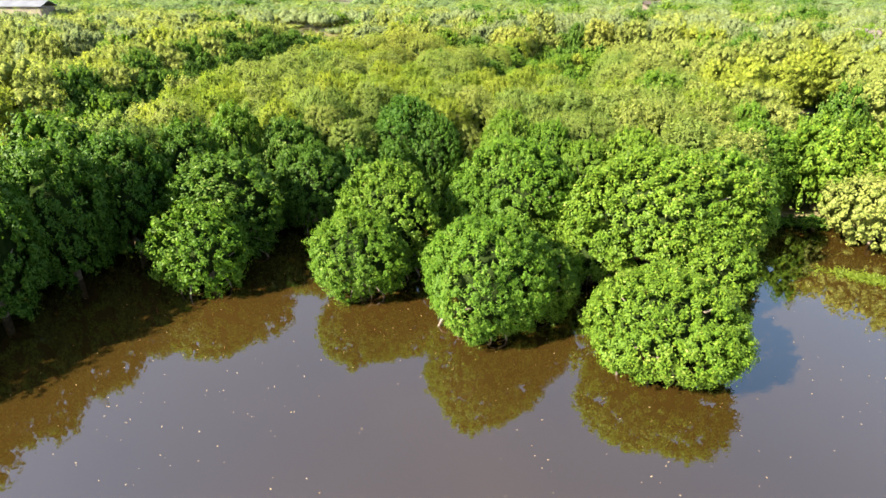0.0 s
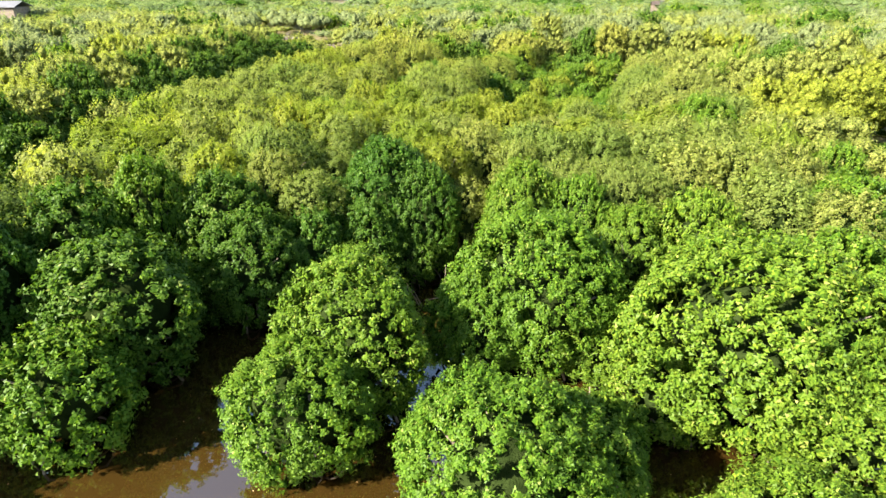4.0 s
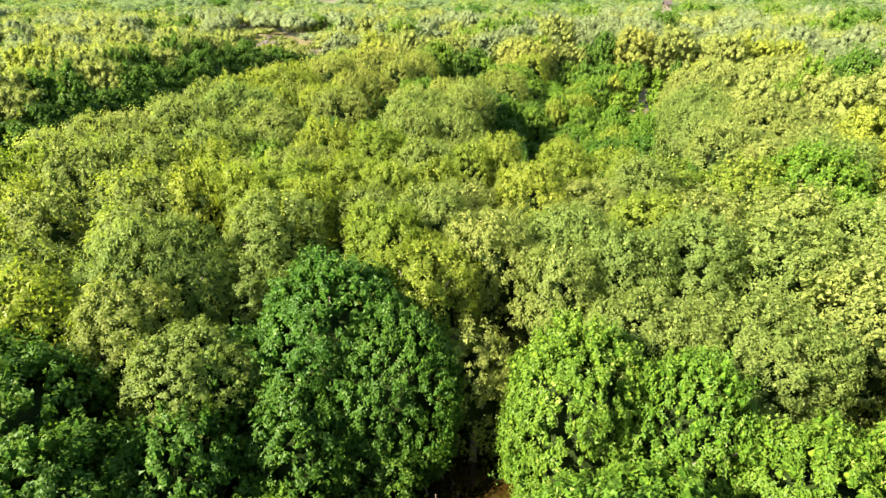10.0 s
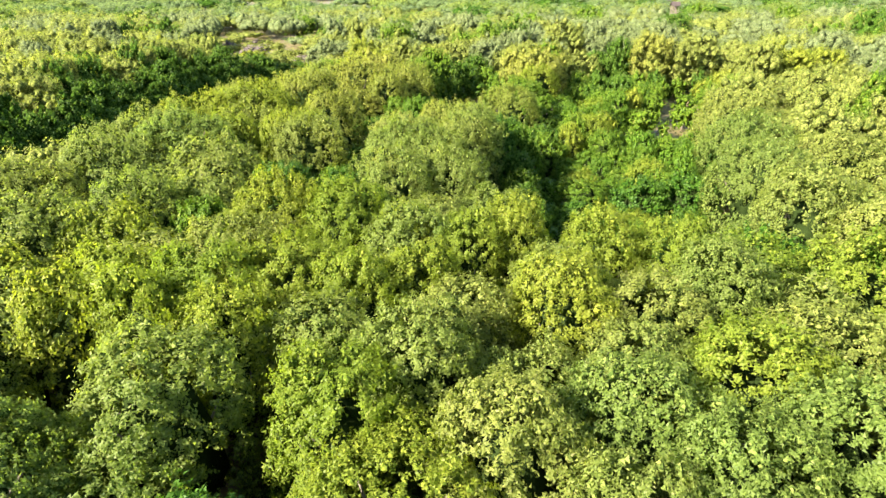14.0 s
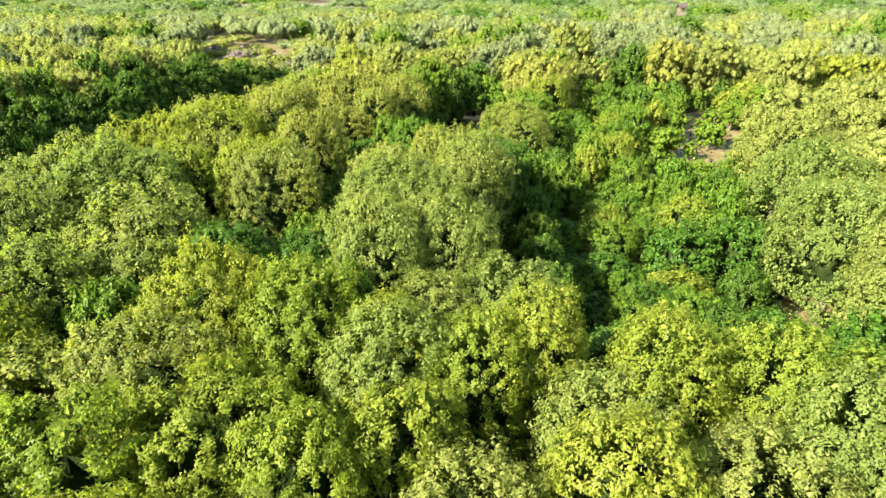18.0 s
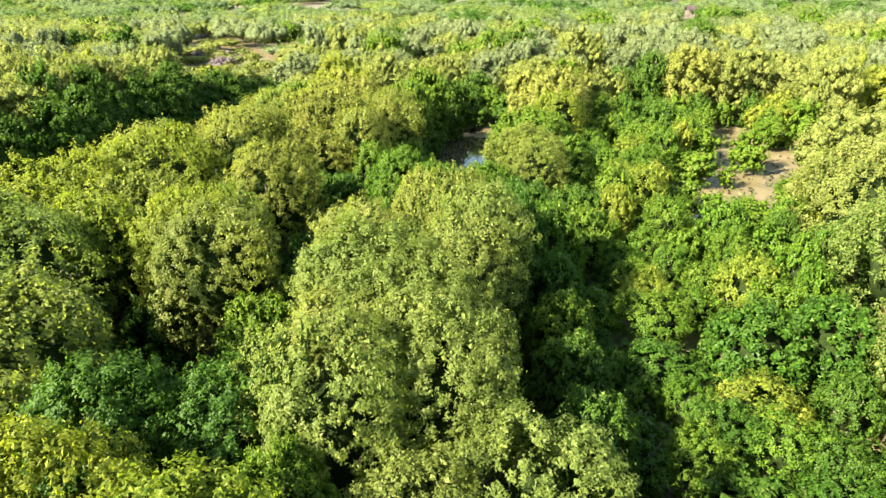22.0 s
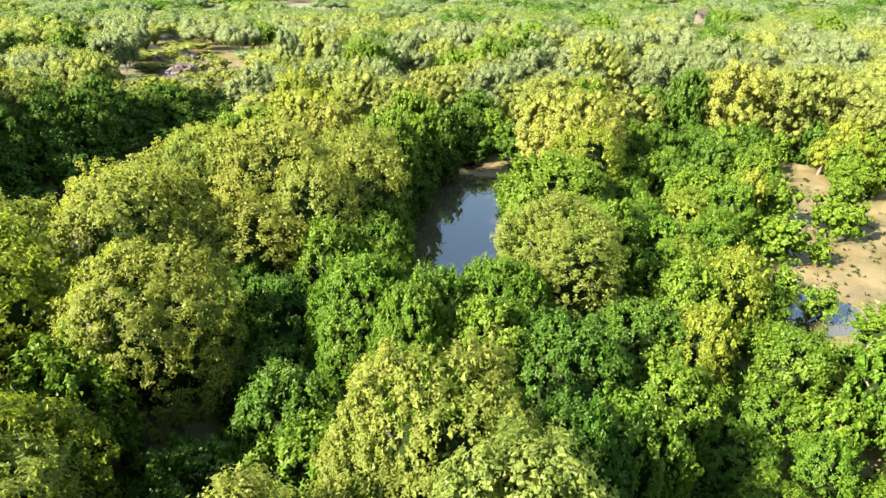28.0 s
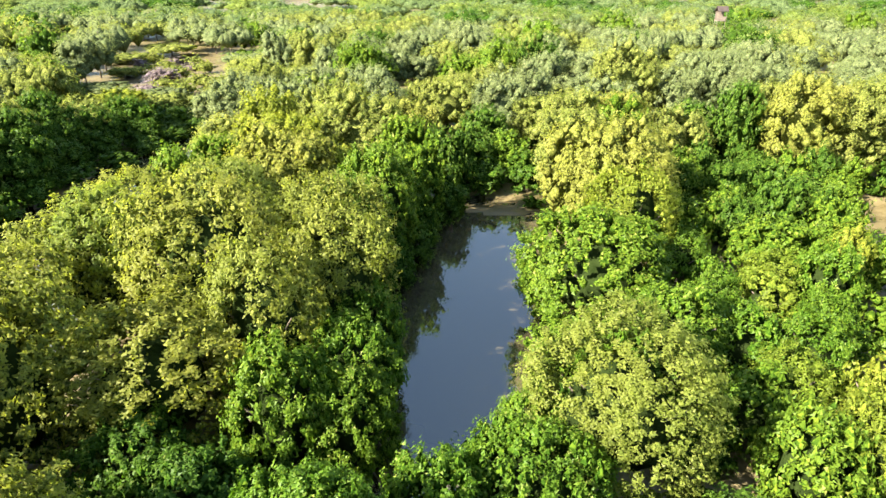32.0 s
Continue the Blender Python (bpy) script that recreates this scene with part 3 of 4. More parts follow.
tree("pale", 8.6, 39.5, 1.7, 6.4)
tree("pale", 11.2, 39.2, 1.8, 6.4)
tree("pale", 12.3, 36.4, 1.6, 6.2)
tree("pale", 14.4, 36.2, 2.0, 6.3)
tree("pale", 16.8, 36.4, 1.9, 6.2)
tree("red", 8.2, 31.6, 1.9, 5.0)
tree("red", 10.8, 31.4, 2.0, 5.7)
tree("red", 6.2, 33.2, 1.8, 5.6)
tree("pale", 8.6, 35.0, 2.0, 5.9)
tree("pale", -10.6, 43.4, 2.0, 6.4)
tree("gold", -8.5, 43.7, 1.3, 6.8)
tree("gold", -6.8, 43.8, 1.2, 6.8)
tree("gold", -5.6, 45.6, 1.7, 6.6)
tree("gold", -3.3, 46.6, 2.0, 6.5)
tree("gold", -1.5, 45.4, 1.3, 6.4)
tree("gold", 0.2, 46.4, 1.3, 6.1)
tree("gold", -4.3, 43.4, 1.5, 6.4)
tree("gold", -8.3, 46.0, 1.5, 6.3)
tree("gold", -10.6, 63.8, 1.6, 6.4)
tree("red", 1.0, 70.4, 1.4, 5.4)
tree("pale", -0.2, 48.6, 1.7, 6.4)
tree("pale", 0.4, 42.4, 1.6, 6.4)
tree("gold", -1.2, 40.8, 1.6, 6.4)
tree("gold", -4.9, 51.2, 1.9, 6.9)
tree("gold", -2.5, 50.4, 1.7, 6.7)
tree("gold", -0.1, 49.9, 1.4, 6.0)
tree("gold", 2.0, 48.9, 1.4, 6.2)
tree("gold", 3.5, 49.6, 1.3, 6.5)
tree("gold", 6.3, 48.4, 1.5, 6.4)
tree("gold", 8.7, 48.1, 1.5, 6.2)
tree("gold", 10.8, 47.6, 1.6, 5.8)
tree("gold", 14.4, 47.2, 2.1, 5.8)
tree("red", 17.2, 47.2, 2.6, 6.4)
tree("deep", -5.4, 54.0, 1.6, 6.3, form="dome")
tree("deep", -3.1, 54.3, 1.5, 5.9, form="dome")
tree("pale", -1.0, 54.5, 1.9, 6.8)
tree("pale", 1.5, 55.4, 1.9, 6.4)
tree("pale", -0.8, 59.6, 2.2, 6.8)
tree("pale", 0.8, 58.6, 1.9, 6.6)
tree("pale", 1.2, 56.9, 1.7, 6.3)
tree("pale", 2.2, 60.6, 1.7, 6.7)
tree("deep", 4.2, 65.2, 1.5, 5.6)
tree("pale", -1.2, 62.0, 1.7, 6.6)
tree("straw", 1.7, 65.0, 2.4, 6.8)
tree("pale", 2.9, 62.8, 1.6, 7.0)
tree("red", 6.1, 81.2, 1.2, 2.4)
tree("red", 4.5, 77.3, 1.2, 2.6)
tree("red", -0.4, 81.6, 1.3, 3.8)
tree("deep", 5.0, 55.6, 1.3, 3.8)
tree("deep", 5.2, 58.4, 1.4, 3.6)
tree("red", 5.4, 61.0, 1.3, 3.7)
tree("deep", 5.6, 63.6, 1.4, 3.8)
tree("red", 5.9, 66.2, 1.5, 4.7)
tree("deep", -3.6, 63.4, 1.6, 3.5)
tree("deep", -3.9, 66.4, 1.5, 3.4)
tree("deep", -3.2, 71.4, 1.5, 2.7)
tree("red", -4.4, 60.4, 1.5, 4.0)
tree("deep", -9.6, 58.8, 1.5, 3.8)
tree("deep", -8.6, 62.2, 1.3, 3.2)
tree("red", 11.0, 77.6, 1.2, 3.0)
tree("deep", -9.9, 77.7, 1.2, 3.6)
tree("deep", -10.7, 56.8, 1.3, 3.3)
tree("straw", -13.6, 75.4, 2.3, 6.2)
tree("straw", -10.9, 79.2, 2.2, 6.2)
tree("straw", -10.4, 83.2, 2.2, 6.1)
tree("straw", -10.2, 87.0, 2.1, 6.0)
tree("red", -10.0, 90.6, 1.9, 5.8)
tree("red", -10.6, 94.0, 1.8, 4.6)
tree("pale", -12.6, 61.4, 3.0, 6.9)
tree("pale", -14.6, 57.9, 2.6, 6.7)
tree("pale", -17.0, 54.0, 2.6, 6.7)
tree("pale", -17.8, 50.4, 2.2, 6.6)
tree("pale", -12.8, 49.4, 2.0, 6.7)
tree("pale", -15.1, 47.2, 2.1, 6.5)
tree("pale", -15.0, 63.6, 2.4, 6.7)
tree("pale", -9.4, 57.0, 2.3, 6.7)
tree("pale", -6.4, 63.0, 2.2, 6.5)
tree("gold", -14.0, 67.6, 2.8, 6.7)
tree("gold", -11.7, 71.0, 3.0, 7.0)
tree("straw", -6.3, 70.6, 2.2, 6.4)
tree("gold", -7.4, 64.4, 2.5, 6.5)
tree("red", -7.6, 68.4, 1.7, 5.0)
tree("straw", -10.4, 66.8, 2.2, 6.3)
tree("straw", -13.0, 72.2, 2.3, 6.6)
tree("straw", -9.2, 76.0, 2.6, 7.0)
tree("straw", -5.8, 77.6, 2.4, 5.3)
tree("deep", -3.6, 74.0, 1.6, 3.6)
tree("deep", -5.4, 75.4, 1.5, 3.5)
tree("red", -2.3, 76.9, 1.6, 4.7)
tree("straw", -1.5, 82.4, 2.0, 6.5)
tree("deep", -1.6, 86.6, 1.9, 5.7)
tree("straw", -5.8, 82.6, 3.0, 7.0)
tree("straw", -2.3, 84.8, 2.4, 6.7)
tree("straw", -9.0, 83.0, 2.1, 6.6)
tree("straw", -3.3, 79.8, 1.9, 6.3)
tree("red", -0.7, 79.3, 1.6, 4.0)
tree("red", -0.5, 77.2, 1.4, 3.6)
tree("red", -0.5, 71.6, 1.8, 5.7)
tree("red", 1.8, 73.2, 1.4, 4.4)
tree("deep", 5.2, 69.8, 2.1, 4.6)
tree("red", 3.0, 70.4, 1.8, 4.8)
tree("deep", -2.2, 68.2, 1.6, 4.0)
tree("straw", 6.5, 76.2, 2.3, 5.7)
tree("deep", 8.6, 72.6, 1.7, 3.4)
tree("red", 4.0, 74.2, 1.9, 4.2)
tree("red", 8.2, 84.8, 3.2, 5.0)
tree("red", 9.6, 80.6, 2.1, 4.0)
tree("straw", 10.8, 92.6, 3.3, 6.9)
tree("straw", 12.6, 95.0, 2.6, 6.2)
tree("red", 0.7, 94.2, 2.1, 6.6)
tree("deep", 1.4, 92.4, 1.1, 2.6)
tree("deep", 0.1, 88.0, 1.1, 2.4)
tree("deep", 0.9, 90.2, 1.2, 2.3)
tree("deep", 2.9, 95.8, 1.2, 2.6)
tree("deep", 2.6, 99.6, 1.9, 4.6)
tree("deep", 5.4, 100.4, 1.5, 2.3)
tree("deep", 8.0, 100.6, 1.6, 2.6)
tree("deep", 4.6, 103.4, 1.9, 3.6)
tree("red", 7.4, 103.8, 1.9, 3.4)
tree("deep", 5.8, 107.0, 2.1, 4.4)
tree("red", -0.8, 90.2, 2.2, 6.2)
tree("pale", -2.3, 98.8, 3.0, 6.9)
tree("red", -9.6, 95.2, 2.0, 5.2)
tree("straw", -5.4, 92.0, 2.8, 6.6)
# lone low bushes on the mud flat and the scrub beside it
ON_MUD = "small round green mangrove bush standing on wet mud"
for x, y, r, h in ((17.0, 78.4, 0.85, 2.0), (14.8, 75.8, 1.0, 2.2), (18.1, 77.2, 0.85, 1.6), (21.2, 82.1, 0.65, 1.5), (19.2, 82.6, 1.5, 2.5), (16.6, 81.9, 1.1, 2.0), (24.2, 85.6, 1.5, 3.0), (18.4, 73.9, 1.4, 2.2)):
    tree("red", x, y, r, h, ON_MUD)
tree("gold", 10.3, 71.9, 1.1, 3.7, form="bush")
tree("gold", 10.8, 72.6, 0.9, 3.3, form="bush")
for x, y, r, h in ((6.4, 56.6, 1.4, 2.1), (8.6, 60.4, 1.6, 1.9), (11.9, 60.6, 1.7, 3.3), (14.4, 60.5, 1.7, 3.5), (9.0, 54.6, 1.6, 2.0), (13.0, 54.8, 1.5, 2.3), (12.2, 80.6, 1.5, 3.2), (17.4, 88.0, 2.2, 3.3), (11.3, 75.4, 1.4, 3.5)):
    tree("red" if y > 62 else "deep", x, y, r, h)
# the pale ridge east of the scrub
for x, y, r, h in ((16.6, 57.6, 2.5, 6.4), (15.6, 52.6, 2.0, 6.3), (21.0, 69.4, 2.9, 6.4), (18.6, 63.2, 2.6, 6.4), (23.5, 74.2, 2.8, 6.3), (22.8, 64.0, 3.0, 6.6), (27.0, 78.6, 2.9, 6.3), (20.4, 58.0, 2.8, 6.5)):
    tree("pale", x, y, r, h)
# the ridge beyond the west creek
for k in range(23):
    y = 37 + 4.0 * k
    bow = 2.0 * math.sin(0.045 * (y - 37)) if y < 100 else 2.0 * math.sin(0.045 * 63) + 0.28 * (100 - y)
    sink = max(0.0, 0.12 * (y - 97))
    tree("pale" if k % 4 else "gold", -30.0 - bow + 0.8 * math.sin(1.9 * k), y, 2.9 + 0.5 * math.sin(2.7 * k), 7.4 + 0.5 * math.sin(1.3 * k) - 1.6 * sink)
    # mostly the dark leaf kind on this flank, in place of its shade
    tree("deep" if k % 3 else "pale", -27.4 - bow + 0.5 * math.sin(2.3 * k), y + 1.8, 2.2, 6.9 + 0.4 * math.sin(3.1 * k) - 1.8 * sink)
    for out, up, wide in ((-25.2, 5.4, 2.0), (-23.4, 3.6, 1.8), (-21.9, 2.0, 1.5)):
        tree("deep", out - 0.6 * bow + 0.4 * math.sin(1.7 * k + out), y + 0.9 * out % 3, wide, max(up + 0.4 * math.sin(2.1 * k + out) - 1.2 * sink, 1.3), form="bush")

# canopy between the placed trees
GAPS = ((-13.6, 56.2, 1.3), (-12.5, 53, 0.7), (2.8, 46.0, 1.1), (8.8, 44.3, 0.9), (12.6, 44.2, 0.9), (14.8, 44.4, 0.7), (-5.2, 71.5, 1.6), (-5.8, 68.6, 1.7), (-7.4, 60.8, 1.1), (0.6, 33.0, 2.4), (-15.5, 20, 4.0))


def fits(x, y, r, squeeze):
    return all((x - a) ** 2 + (y - b) ** 2 > (squeeze * (r + c)) ** 2 for a, b, c, _ in planted)


def open_place(x, y, r=0.0):
    ring = [(x, y)] + [(x + 0.75 * r * math.cos(a), y + 0.75 * r * math.sin(a)) for a in (0.0, 1.05, 2.1, 3.14, 4.2, 5.25)]
    for poly in (POND, FLAT, CREEK, LAGOON):
        if any(inside(poly, x + k * (a - x), y + k * (b - y)) for a, b in ring for k in ((1.0, 1.45) if poly is POND else (1.0,))):
            return True
    return bool(inside(CLEARING, x, y)) or any((x - a) ** 2 + (y - b) ** 2 < (c + 0.45 * r) ** 2 for a, b, c in GAPS)


SCRUB = [(-19.5, 112), (-27, 108), (-50, 165), (-24, 150), (-19.5, 128)]   # low growth round the clearing
HOLLOW = [(-70, 62), (-57, 78), (-46, 108), (-40, 134)]   # a winding channel hidden under low trees
mounds = []
for _ in range(6000):
    mx = rng.uniform(-180, 190)
    my, ms = rng.uniform(10, 215), rng.uniform(4.5, 9.0)
    if all((mx - a) ** 2 + (my - b) ** 2 > (0.72 * (ms + c)) ** 2 for a, b, c, _ in mounds):
        mounds.append((mx, my, ms, rng.uniform(0.75, 1.15)))
mounds_at = np.array(mounds)


def canopy_height(x, y):
    """Groups of trees rise as rounded mounds with hollows between them."""
    d2 = ((mounds_at[:, 0] - x) ** 2 + (mounds_at[:, 1] - y) ** 2) / mounds_at[:, 2] ** 2
    h = 2.5 + float(np.max(np.sqrt(np.clip(1 - 0.85 * d2, 0, 1)) * mounds_at[:, 3])) * 5.1
    for (x0, y0), (x1, y1) in zip(HOLLOW, HOLLOW[1:]):
        k = min(max(((x - x0) * (x1 - x0) + (y - y0) * (y1 - y0)) / ((x1 - x0) ** 2 + (y1 - y0) ** 2), 0), 1)
        h -= 3.4 * math.exp(-(math.hypot(x - x0 - k * (x1 - x0), y - y0 - k * (y1 - y0)) / 3.6) ** 2)
    return max(h, 2.2)


def fill(x0, x1, y0, y1, tries, small, large, squeeze):
    for _ in range(tries):
        x, y, r = rng.uniform(x0, x1), rng.uniform(y0, y1), rng.uniform(small, large)
        if abs(x) > 0.78 * y + 18:
            continue
        low = bool(inside(SHRUBS, x, y))
        if low:
            r *= rng.uniform(0.46, 0.70)
        if not fits(x, y, r, squeeze * (1.05 if low else 1)) or open_place(x, y, r):
            continue
        tone = wave(x, y, 13.0, 4.0) + 0.5 * rng.normal()
        if 36 < y < 50 and x < 3:
            tone = abs(tone)
        if low:
            cap = 1.6 if math.hypot(x - 15.5, y - 73.0) < 3.2 else 2.4 if x < 10.5 + 0.1 * (y - 60) and 55 < y < 70 else 2.6 if (x < 13.5 and 60 < y < 70) or (y < 58 and 8 < x < 14.5) else 9.0
            tree("deep" if tone < -0.7 else "red" if tone < 0.35 else "gold", x, y, r, min(cap, min(2.3 + 0.14 * max(x - 6 - 0.1 * (y - 55), 0), 3.3) + 0.3 * wave(x, y, 9.0, 1.0) + rng.uniform(-0.7, 0.7)), form="bush" if rng.random() < 0.4 else "dome")
        else:
            kind = "deep" if tone < -1.0 else "red" if tone < -0.72 else "gold" if tone > 0.55 else "pale"
            if kind == "pale" and x > -14 and 84 < y < 106 and rng.random() < 0.2:
                kind = "straw"
            # most far crowns take the leaf colour that carries haze
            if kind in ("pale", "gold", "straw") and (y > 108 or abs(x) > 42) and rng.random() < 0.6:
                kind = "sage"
            elif kind == "gold" and y > 100:
                kind = "pale"
            h = canopy_height(x, y) if y > 95 or abs(x) > 24 else rng.uniform(5.3, 6.5) if y < 50 else rng.uniform(5.2, 6.3)
            if 9 < x < 16 and 49.5 < y < 58 or 3.5 < x < 10 and 51.5 < y < 60:
                kind, h = "deep", rng.uniform(3.8, 4.8)
            elif 4 < x < 11 and 60 <= y < 66 or -3.5 < x < 11 and 66 <= y < 77:
                kind, h = "red", rng.uniform(3.2, 4.4)
            elif kind == "gold" and x < 3.5 and 51.5 < y < 62:
                kind = "pale"
            if 1.5 < x < 11 and 98 < y < 114:
                h = min(h, 2.0 + 0.32 * (y - 99))
            if inside(SCRUB, x, y):
                h = 1.6
            elif -8.5 < x < -3.8 and 55.5 < y < 62.5:
                kind, h = "deep", 3.3
            elif -9.5 < x < -2.5 and 69 < y < 82:
                kind, h = "deep", 2.9
            tree(kind, x, y, r, h + rng.uniform(-0.4, 0.4) - (0.5 if kind in ("red", "deep") else 0))


fill(-24, 30, 29, 72, 3000, 1.5, 2.2, 0.62)
fill(-24, 34, 72, 104, 2200, 1.7, 2.6, 0.66)
fill(-80, 90, 8, 110, 5000, 2.4, 3.4, 0.68)
fill(-120, 130, 100, 150, 5000, 2.5, 3.9, 0.66)
fill(-175, 185, 150, 210, 4000, 4.0, 5.6, 0.64)
# marks in the distance
tree("deep", 98, 166, 5.0, 8.4)
tree("grey", 72, 104, 3.6, 6.6)
tree("deep", 44, 143, 4.4, 7.4)
for k in range(34):
    tree("pale" if k % 4 else "grey", -22 - 0.58 * k + 4.0 * math.sin(2.2 * k), 128 + 1.0 * k + 4.0 * math.sin(3.7 * k), 1.9 + 0.5 * math.sin(5.1 * k), 1.5 + 0.5 * math.sin(k), form="bush")


def undergrowth():
    """Low dark shrubs added to close the canopy between the trees, where gaps lie in shade."""
    ys = np.array([p[1] for p in planted])
    xs, rs = np.array([p[0] for p in planted]), np.array([p[2] for p in planted])
    before = len(distant)
    for y in np.arange(27, 118, 1.35):
        for x in np.arange(-32, 42, 1.35):
            px, py = x + float(rng.uniform(-0.5, 0.5)), y + float(rng.uniform(-0.5, 0.5))
            if np.min(np.hypot(xs - px, ys - py) - 0.8 * rs) < 0 or bool(inside(SCRUB, px, py)):
                continue
            if any(inside(poly, px + a, py + b) for poly in (POND, FLAT, CREEK, LAGOON) for a, b in ((0, 0), (0.9, 0), (-0.9, 0), (0, 0.9), (0, -0.9))) or math.hypot(px - 0.6, py - 33.0) < 2.4:
                continue
            r, h = float(rng.uniform(0.85, 1.15)), float(rng.uniform(0.6, 1.2))
            i, seed = 1, int(rng.integers(0, 3))
            key = ("bush", i, 4, seed)
            if key not in stock:
                stock[key] = joined(crown_arrays("bush", *CLASSES["bush"][i], 4, 1000 * i + 37 * seed + 11))
            r0, h0 = CLASSES["bush"][i]
            z = max(float(ground_height(np.array([px]), np.array([py]))[0]), 0.0) - 0.02
            distant.append(("deep", key, pose(px, py, z, 0, 0, float(rng.uniform(0, 360))) @ Matrix.Diagonal((r / r0, r / r0, h / h0, 1)), (px, py, z, r, h)))
    return before


TALL = undergrowth()


def canopy(name, trees, label, category, massed):
    """The crowns and trunks of many trees as one canopy."""
    kinds = sorted({d[0] for d in trees})
    verts, tris, slots, leaf_tones, total = [], [], [], [], 0
    for kind, key, m, (x, y, z, r, h) in trees:
        v, t, s, crest_tone = stock[key]
        tv, tf = tube([(x, y, z - 0.3), (x + 0.1, y, z + 0.3 * h), (x, y + 0.1, z + 0.7 * h)], [0.16, 0.12, 0.05], 3)
        tf = np.array([q for f in tf for q in ((f[0], f[1], f[2]), (f[0], f[2], f[-1])) if len(set(q)) == 3])
        a = np.array(m)
        verts += [v @ a[:3, :3].T + a[:3, 3], np.array([tuple(q) for q in tv])]
        tris += [t + total, tf + total + len(v)]
        k = 2 * kinds.index(kind)
        slots += [np.array([k, k + 1, k + 1])[s], np.full(len(tf), 2 * len(kinds) + 1)]
        leaf_tones += [crest_tone, np.zeros(len(tf))]
        total += len(v) + len(tv)
    slots = np.concatenate(slots)
    materials = [m for k in kinds for m in (LEAF[k], massed[k])] + [DARK_GREEN, BARK]
    me = fast_mesh(name, np.concatenate(verts), np.concatenate(tris), slots, (slots % 2 == 1) | (slots >= 2 * len(kinds)), materials, np.concatenate(leaf_tones))
    return tagged(new(name, me), label, category, kind="stuff")


# trees that the flight never comes near, and dark shrubs added between the near ones
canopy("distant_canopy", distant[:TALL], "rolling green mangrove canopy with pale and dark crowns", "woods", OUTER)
canopy("undergrowth", distant[TALL:], "low dark green shrubs added between the trees in place of shade", "shrubs", MASS)


# ---------------------------------------------------------------- distance
def far_woods():
    """Crowns beyond the counted trees, all the way to the horizon."""
    gen = np.random.default_rng(21)
    trees = []
    for k in range(760):
        y = 205 + 700 * gen.random() ** 2.0
        x = gen.uniform(-1, 1) * (0.80 * y + 10)
        grow = 1 + (y - 205) / 240
        r, h = gen.uniform(5.8, 8.5) * grow ** 0.8, 6.2 + 1.4 * float(wave(x, y, 26.0, 2.0)) + gen.uniform(-1.0, 1.2)
        key = ("dome", 5, 5, int(gen.integers(0, 3)))
        if key not in stock:
            stock[key] = joined(crown_arrays("dome", *CLASSES["dome"][5], 5, 5500 + 37 * key[3] + 11))
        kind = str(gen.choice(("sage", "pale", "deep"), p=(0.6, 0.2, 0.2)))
        trees.append((kind, key, pose(x, y, 0, 0, 0, float(gen.uniform(-45, 45))) @ Matrix.Diagonal((r / 4.6, r / 4.6, h / 6.6, 1)), (x, y, 0, r, h)))
    return canopy("distant_woods", trees, "mangrove woods far off to the horizon, haze put into most leaf colours", "woods", OUTER)


far_woods()


# ---------------------------------------------------------------- small things
def floating_specks():
    """Petals and leaf scraps that drift on the lagoon."""
    gen = np.random.default_rng(5)
    verts, tris = [], []
    while len(verts) < 650 * 4:
        x, y = gen.uniform(-18, 22), gen.uniform(5, 27)
        if not inside(LAGOON, x, y) or gen.random() > 0.45 + 0.5 * float(wave(x, y, 5.0, 2.0)):
            continue
        s, a = gen.uniform(0.014, 0.034), gen.uniform(0, 6.3)
        c, d = s * math.cos(a), s * math.sin(a)
        n = len(verts)
        verts += [(x - c, y - d, 0.008), (x + d * 0.5, y - c * 0.5, 0.010), (x + c, y + d, 0.008), (x - d * 0.5, y + c * 0.5, 0.013)]
        tris += [(n, n + 1, n + 2), (n, n + 2, n + 3)]
    me = fast_mesh("floating_petals", np.array(verts), np.array(tris), np.zeros(len(tris)), np.zeros(len(tris)), [PETAL])
    tagged(new("floating_petals", me), "pale petals and leaf scraps drifting on brown water", "debris", kind="stuff")


PETAL = rough_material("pale_petals", [(0.35, (0.42, 0.27, 0.10)), (0.65, (0.62, 0.50, 0.30))], 9.0, 0.6, 0.1)
floating_specks()


def seedlings():
    """Young shoots and breathing roots that stick out of the mud flat."""
    gen = np.random.default_rng(8)
    tips, ways = [], []
    while len(tips) < 800:
        x, y = gen.uniform(14, 33), gen.uniform(74, 100)
        if inside(FLAT, x, y):
            z = float(ground_height(np.array([x]), np.array([y]))[0])
            for _ in range(3):
                tips.append((x + gen.normal(0, 0.05), y + gen.normal(0, 0.05), z + gen.uniform(0.0, 0.06)))
                ways.append((gen.normal(0, 0.3), gen.normal(0, 0.3), 1))
    lv = leaf_arrays(np.array(tips), unit(np.array(ways, float)), 3, 0.17, 0.07, 0.5, gen)
    n = len(lv) // 3
    me = fast_mesh("mud_seedlings", lv, np.arange(len(lv)).reshape(-1, 3), np.zeros(n), np.zeros(n), [DARK_GREEN])
    tagged(new("mud_seedlings", me), "dark seedlings and breathing roots dotting the mud flat", "seedlings", kind="stuff")


seedlings()


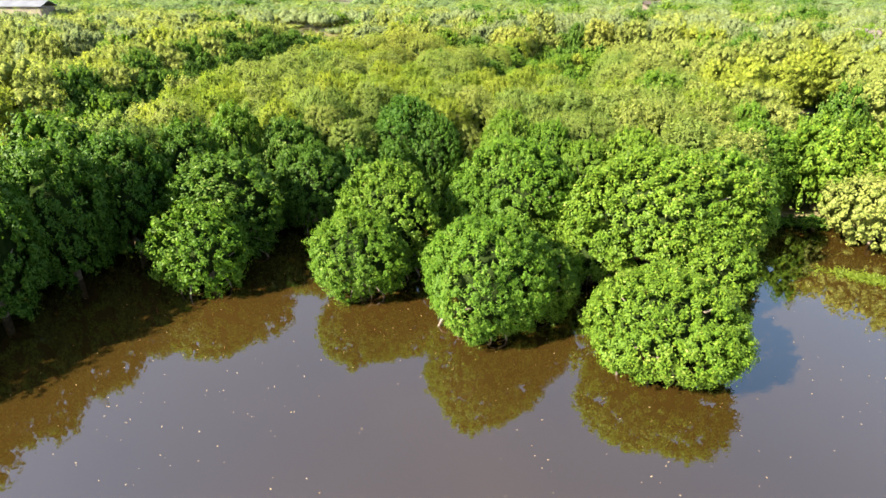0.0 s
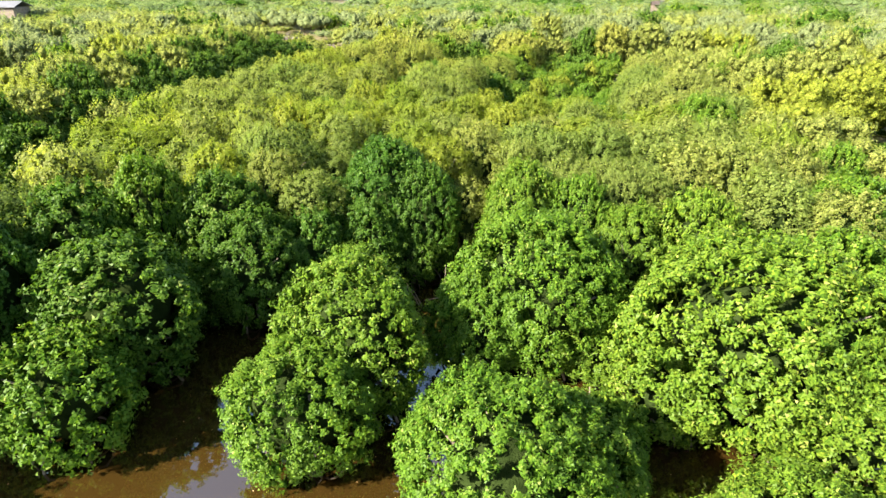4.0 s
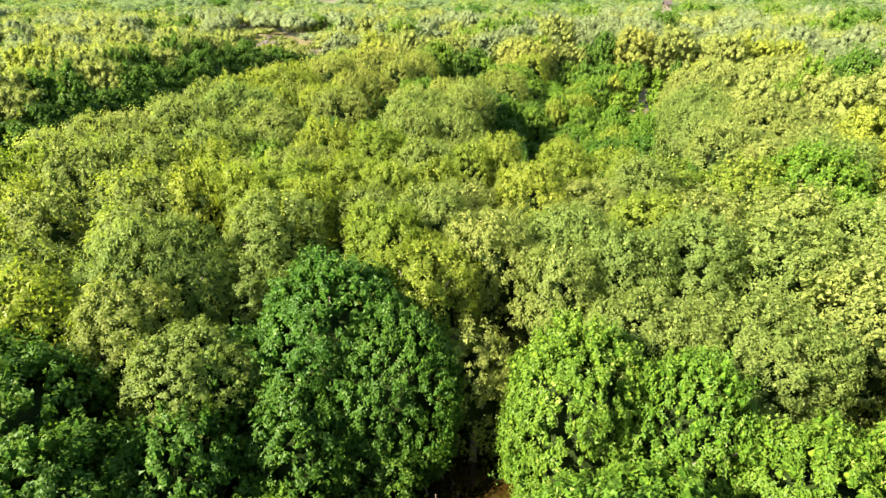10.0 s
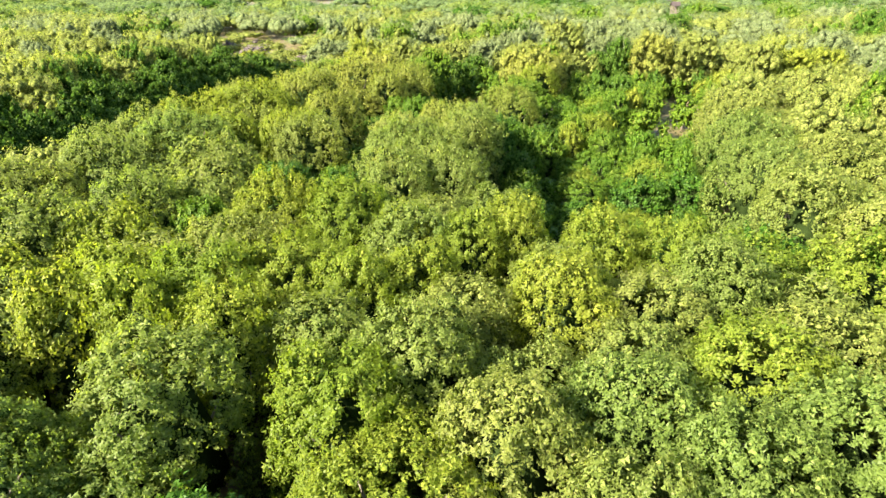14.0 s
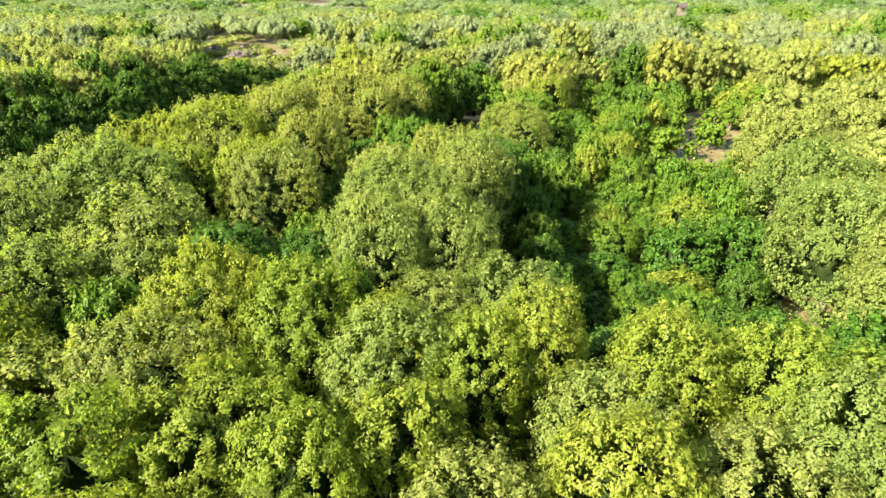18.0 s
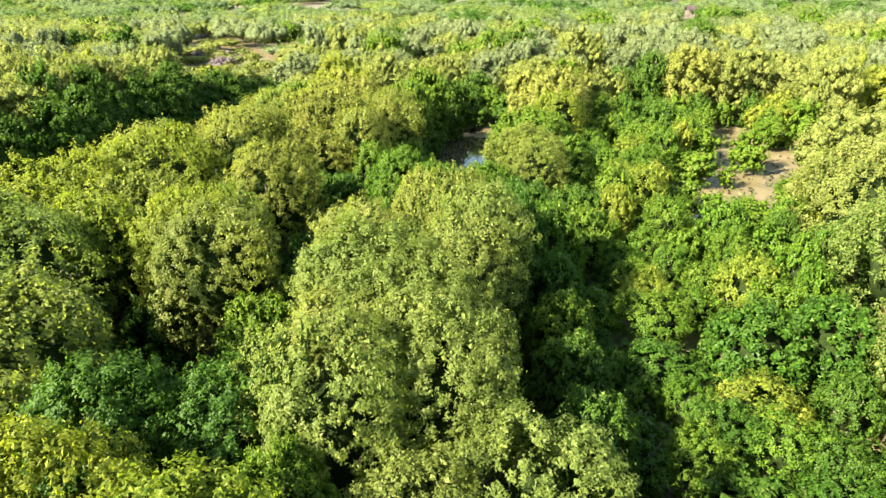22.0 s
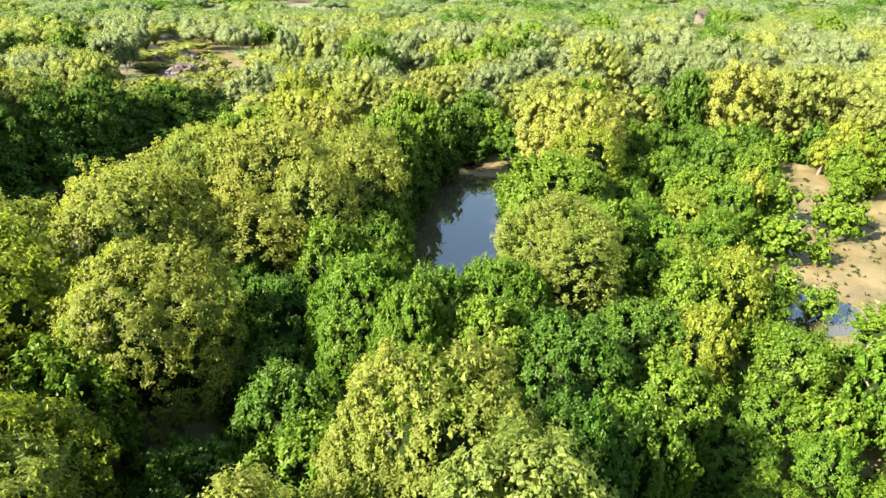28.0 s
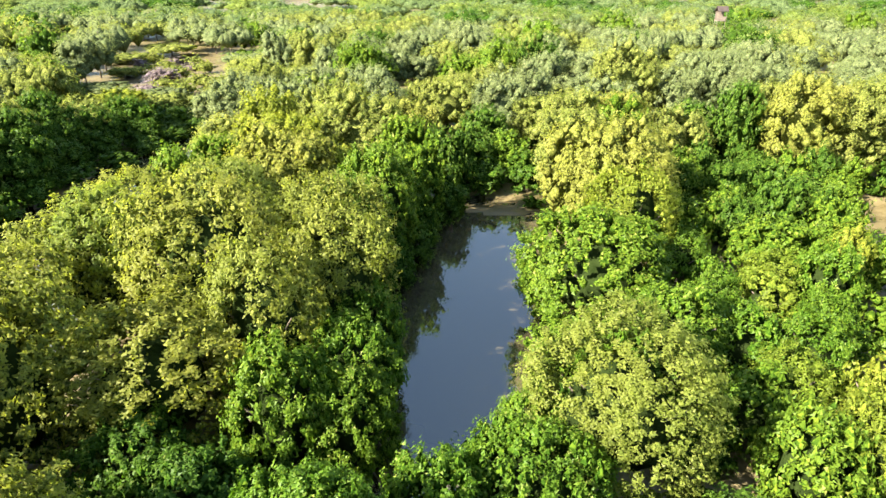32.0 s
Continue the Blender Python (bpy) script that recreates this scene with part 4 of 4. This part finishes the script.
def water_weed(x, y, long, wide, turn):
    """A flat mat of bright weed at the lagoon's edge."""
    gen = np.random.default_rng(4)
    a = gen.normal(size=(700, 2)) * np.array([long, wide]) * 0.4
    c, s = math.cos(turn), math.sin(turn)
    tips = np.stack([x + a[:, 0] * c - a[:, 1] * s, y + a[:, 0] * s + a[:, 1] * c, np.full(700, 0.01)], 1)
    lv = leaf_arrays(tips, unit(gen.normal(size=(700, 3)) * 0.4 + np.array([0, 0, 1])), 3, 0.16, 0.10, 1.2, gen)
    lv[:, 2] = np.maximum(lv[:, 2], 0.006)
    n = len(lv) // 3
    me = fast_mesh("water_weed", lv, np.arange(len(lv)).reshape(-1, 3), np.zeros(n), np.zeros(n), [LEAF["gold"]])
    tagged(new("water_weed", me), "mat of bright green weed floating at the shore", "weed", kind="stuff")


water_weed(21.0, 24.2, 3.0, 0.8, -0.5)


def dead_bough(x, y, seed):
    """A fallen bough with bare pale branches over the inlet."""
    gen = np.random.default_rng(seed)
    ob = new("dead_bough")
    ob.location = (x, y, 0)
    tagged(ob, "fallen mangrove bough with bare pale branches over the inlet", "branch", "dead boughs")
    for k in range(5):
        a, up, ln = gen.uniform(0, 6.3), gen.uniform(0.35, 1.2), gen.uniform(1.2, 2.6)
        foot = Vector((gen.normal(0, 0.35), gen.normal(0, 0.35), -0.2))
        d = Vector((math.cos(a) * math.cos(up), math.sin(a) * math.cos(up), math.sin(up)))
        bend = Vector((gen.normal(0, 0.18), gen.normal(0, 0.18), -0.15))
        o = new("branch", tubes_mesh("branch", [([foot, foot + d * ln * 0.5 - bend, foot + d * ln], [0.035, 0.026, 0.012], 5)], ROOT))
        o.parent = ob
    return ob


dead_bough(-0.4, 32.6, 31)


def box(w, d, h, z=0.0):
    bm = bmesh.new()
    bmesh.ops.create_cube(bm, size=1.0)
    bmesh.ops.scale(bm, vec=(w, d, h), verts=bm.verts)
    bmesh.ops.translate(bm, vec=(0, 0, z + h / 2), verts=bm.verts)
    bmesh.ops.bevel(bm, geom=bm.edges[:], offset=min(w, d, h) * 0.06, segments=1, affect="EDGES")
    return bm


def gable(w, d, rise, thick, z):
    """A pitched roof with its thickness, the ridge along x."""
    bm = bmesh.new()
    rows = []
    for x in (-w / 2, w / 2):
        rows.append([bm.verts.new((x, y, z + q)) for y, q in ((-d / 2, 0), (0, rise), (d / 2, 0), (d / 2, -thick), (0, rise - thick), (-d / 2, -thick))])
    for k in range(6):
        bm.faces.new((rows[0][k], rows[0][(k + 1) % 6], rows[1][(k + 1) % 6], rows[1][k]))
    for r in rows:
        bm.faces.new((r[0], r[1], r[4], r[5]))
        bm.faces.new((r[1], r[2], r[3], r[4]))
    bmesh.ops.recalc_face_normals(bm, faces=bm.faces[:])
    return bm


def watch_hut(x, y):
    ob = new("watch_hut")
    ob.location, ob.scale = (x, y, 0.1), (0.5, 0.5, 0.84)
    tagged(ob, "small wooden lookout hut on stilts with a dark roof", "hut")
    part("roof", gable(4.6, 3.6, 1.1, 0.16, 8.0), ROOF, ob, "dark weathered roof")
    part("floor_deck", box(3.8, 2.8, 0.18, 5.6), PLANK, ob)
    part("front_rail", box(3.8, 0.1, 0.9, 5.8), PLANK, ob).location = (0, -1.35, 0)
    part("back_wall", box(3.6, 0.1, 2.1, 5.8), PLANK, ob).location = (0, 1.3, 0)
    for dx in (-1.7, 1.7):
        for dy in (-1.3, 1.3):
            part("post", box(0.16, 0.16, 8.1, -0.3), PLANK, ob).location = (dx, dy, 0)
    return ob


watch_hut(63.6, 194)


def long_shed(x, y):
    ob = new("shed")
    ob.location = (x, y, 0.1)
    tagged(ob, "long low shed with a grey sheet roof among far trees", "shed")
    part("roof", gable(16, 8, 1.5, 0.15, 6.6), SHEET, ob, "grey sheet roof")
    part("wall", box(15, 7, 6.5), PLANK, ob)
    return ob


long_shed(-124, 183)
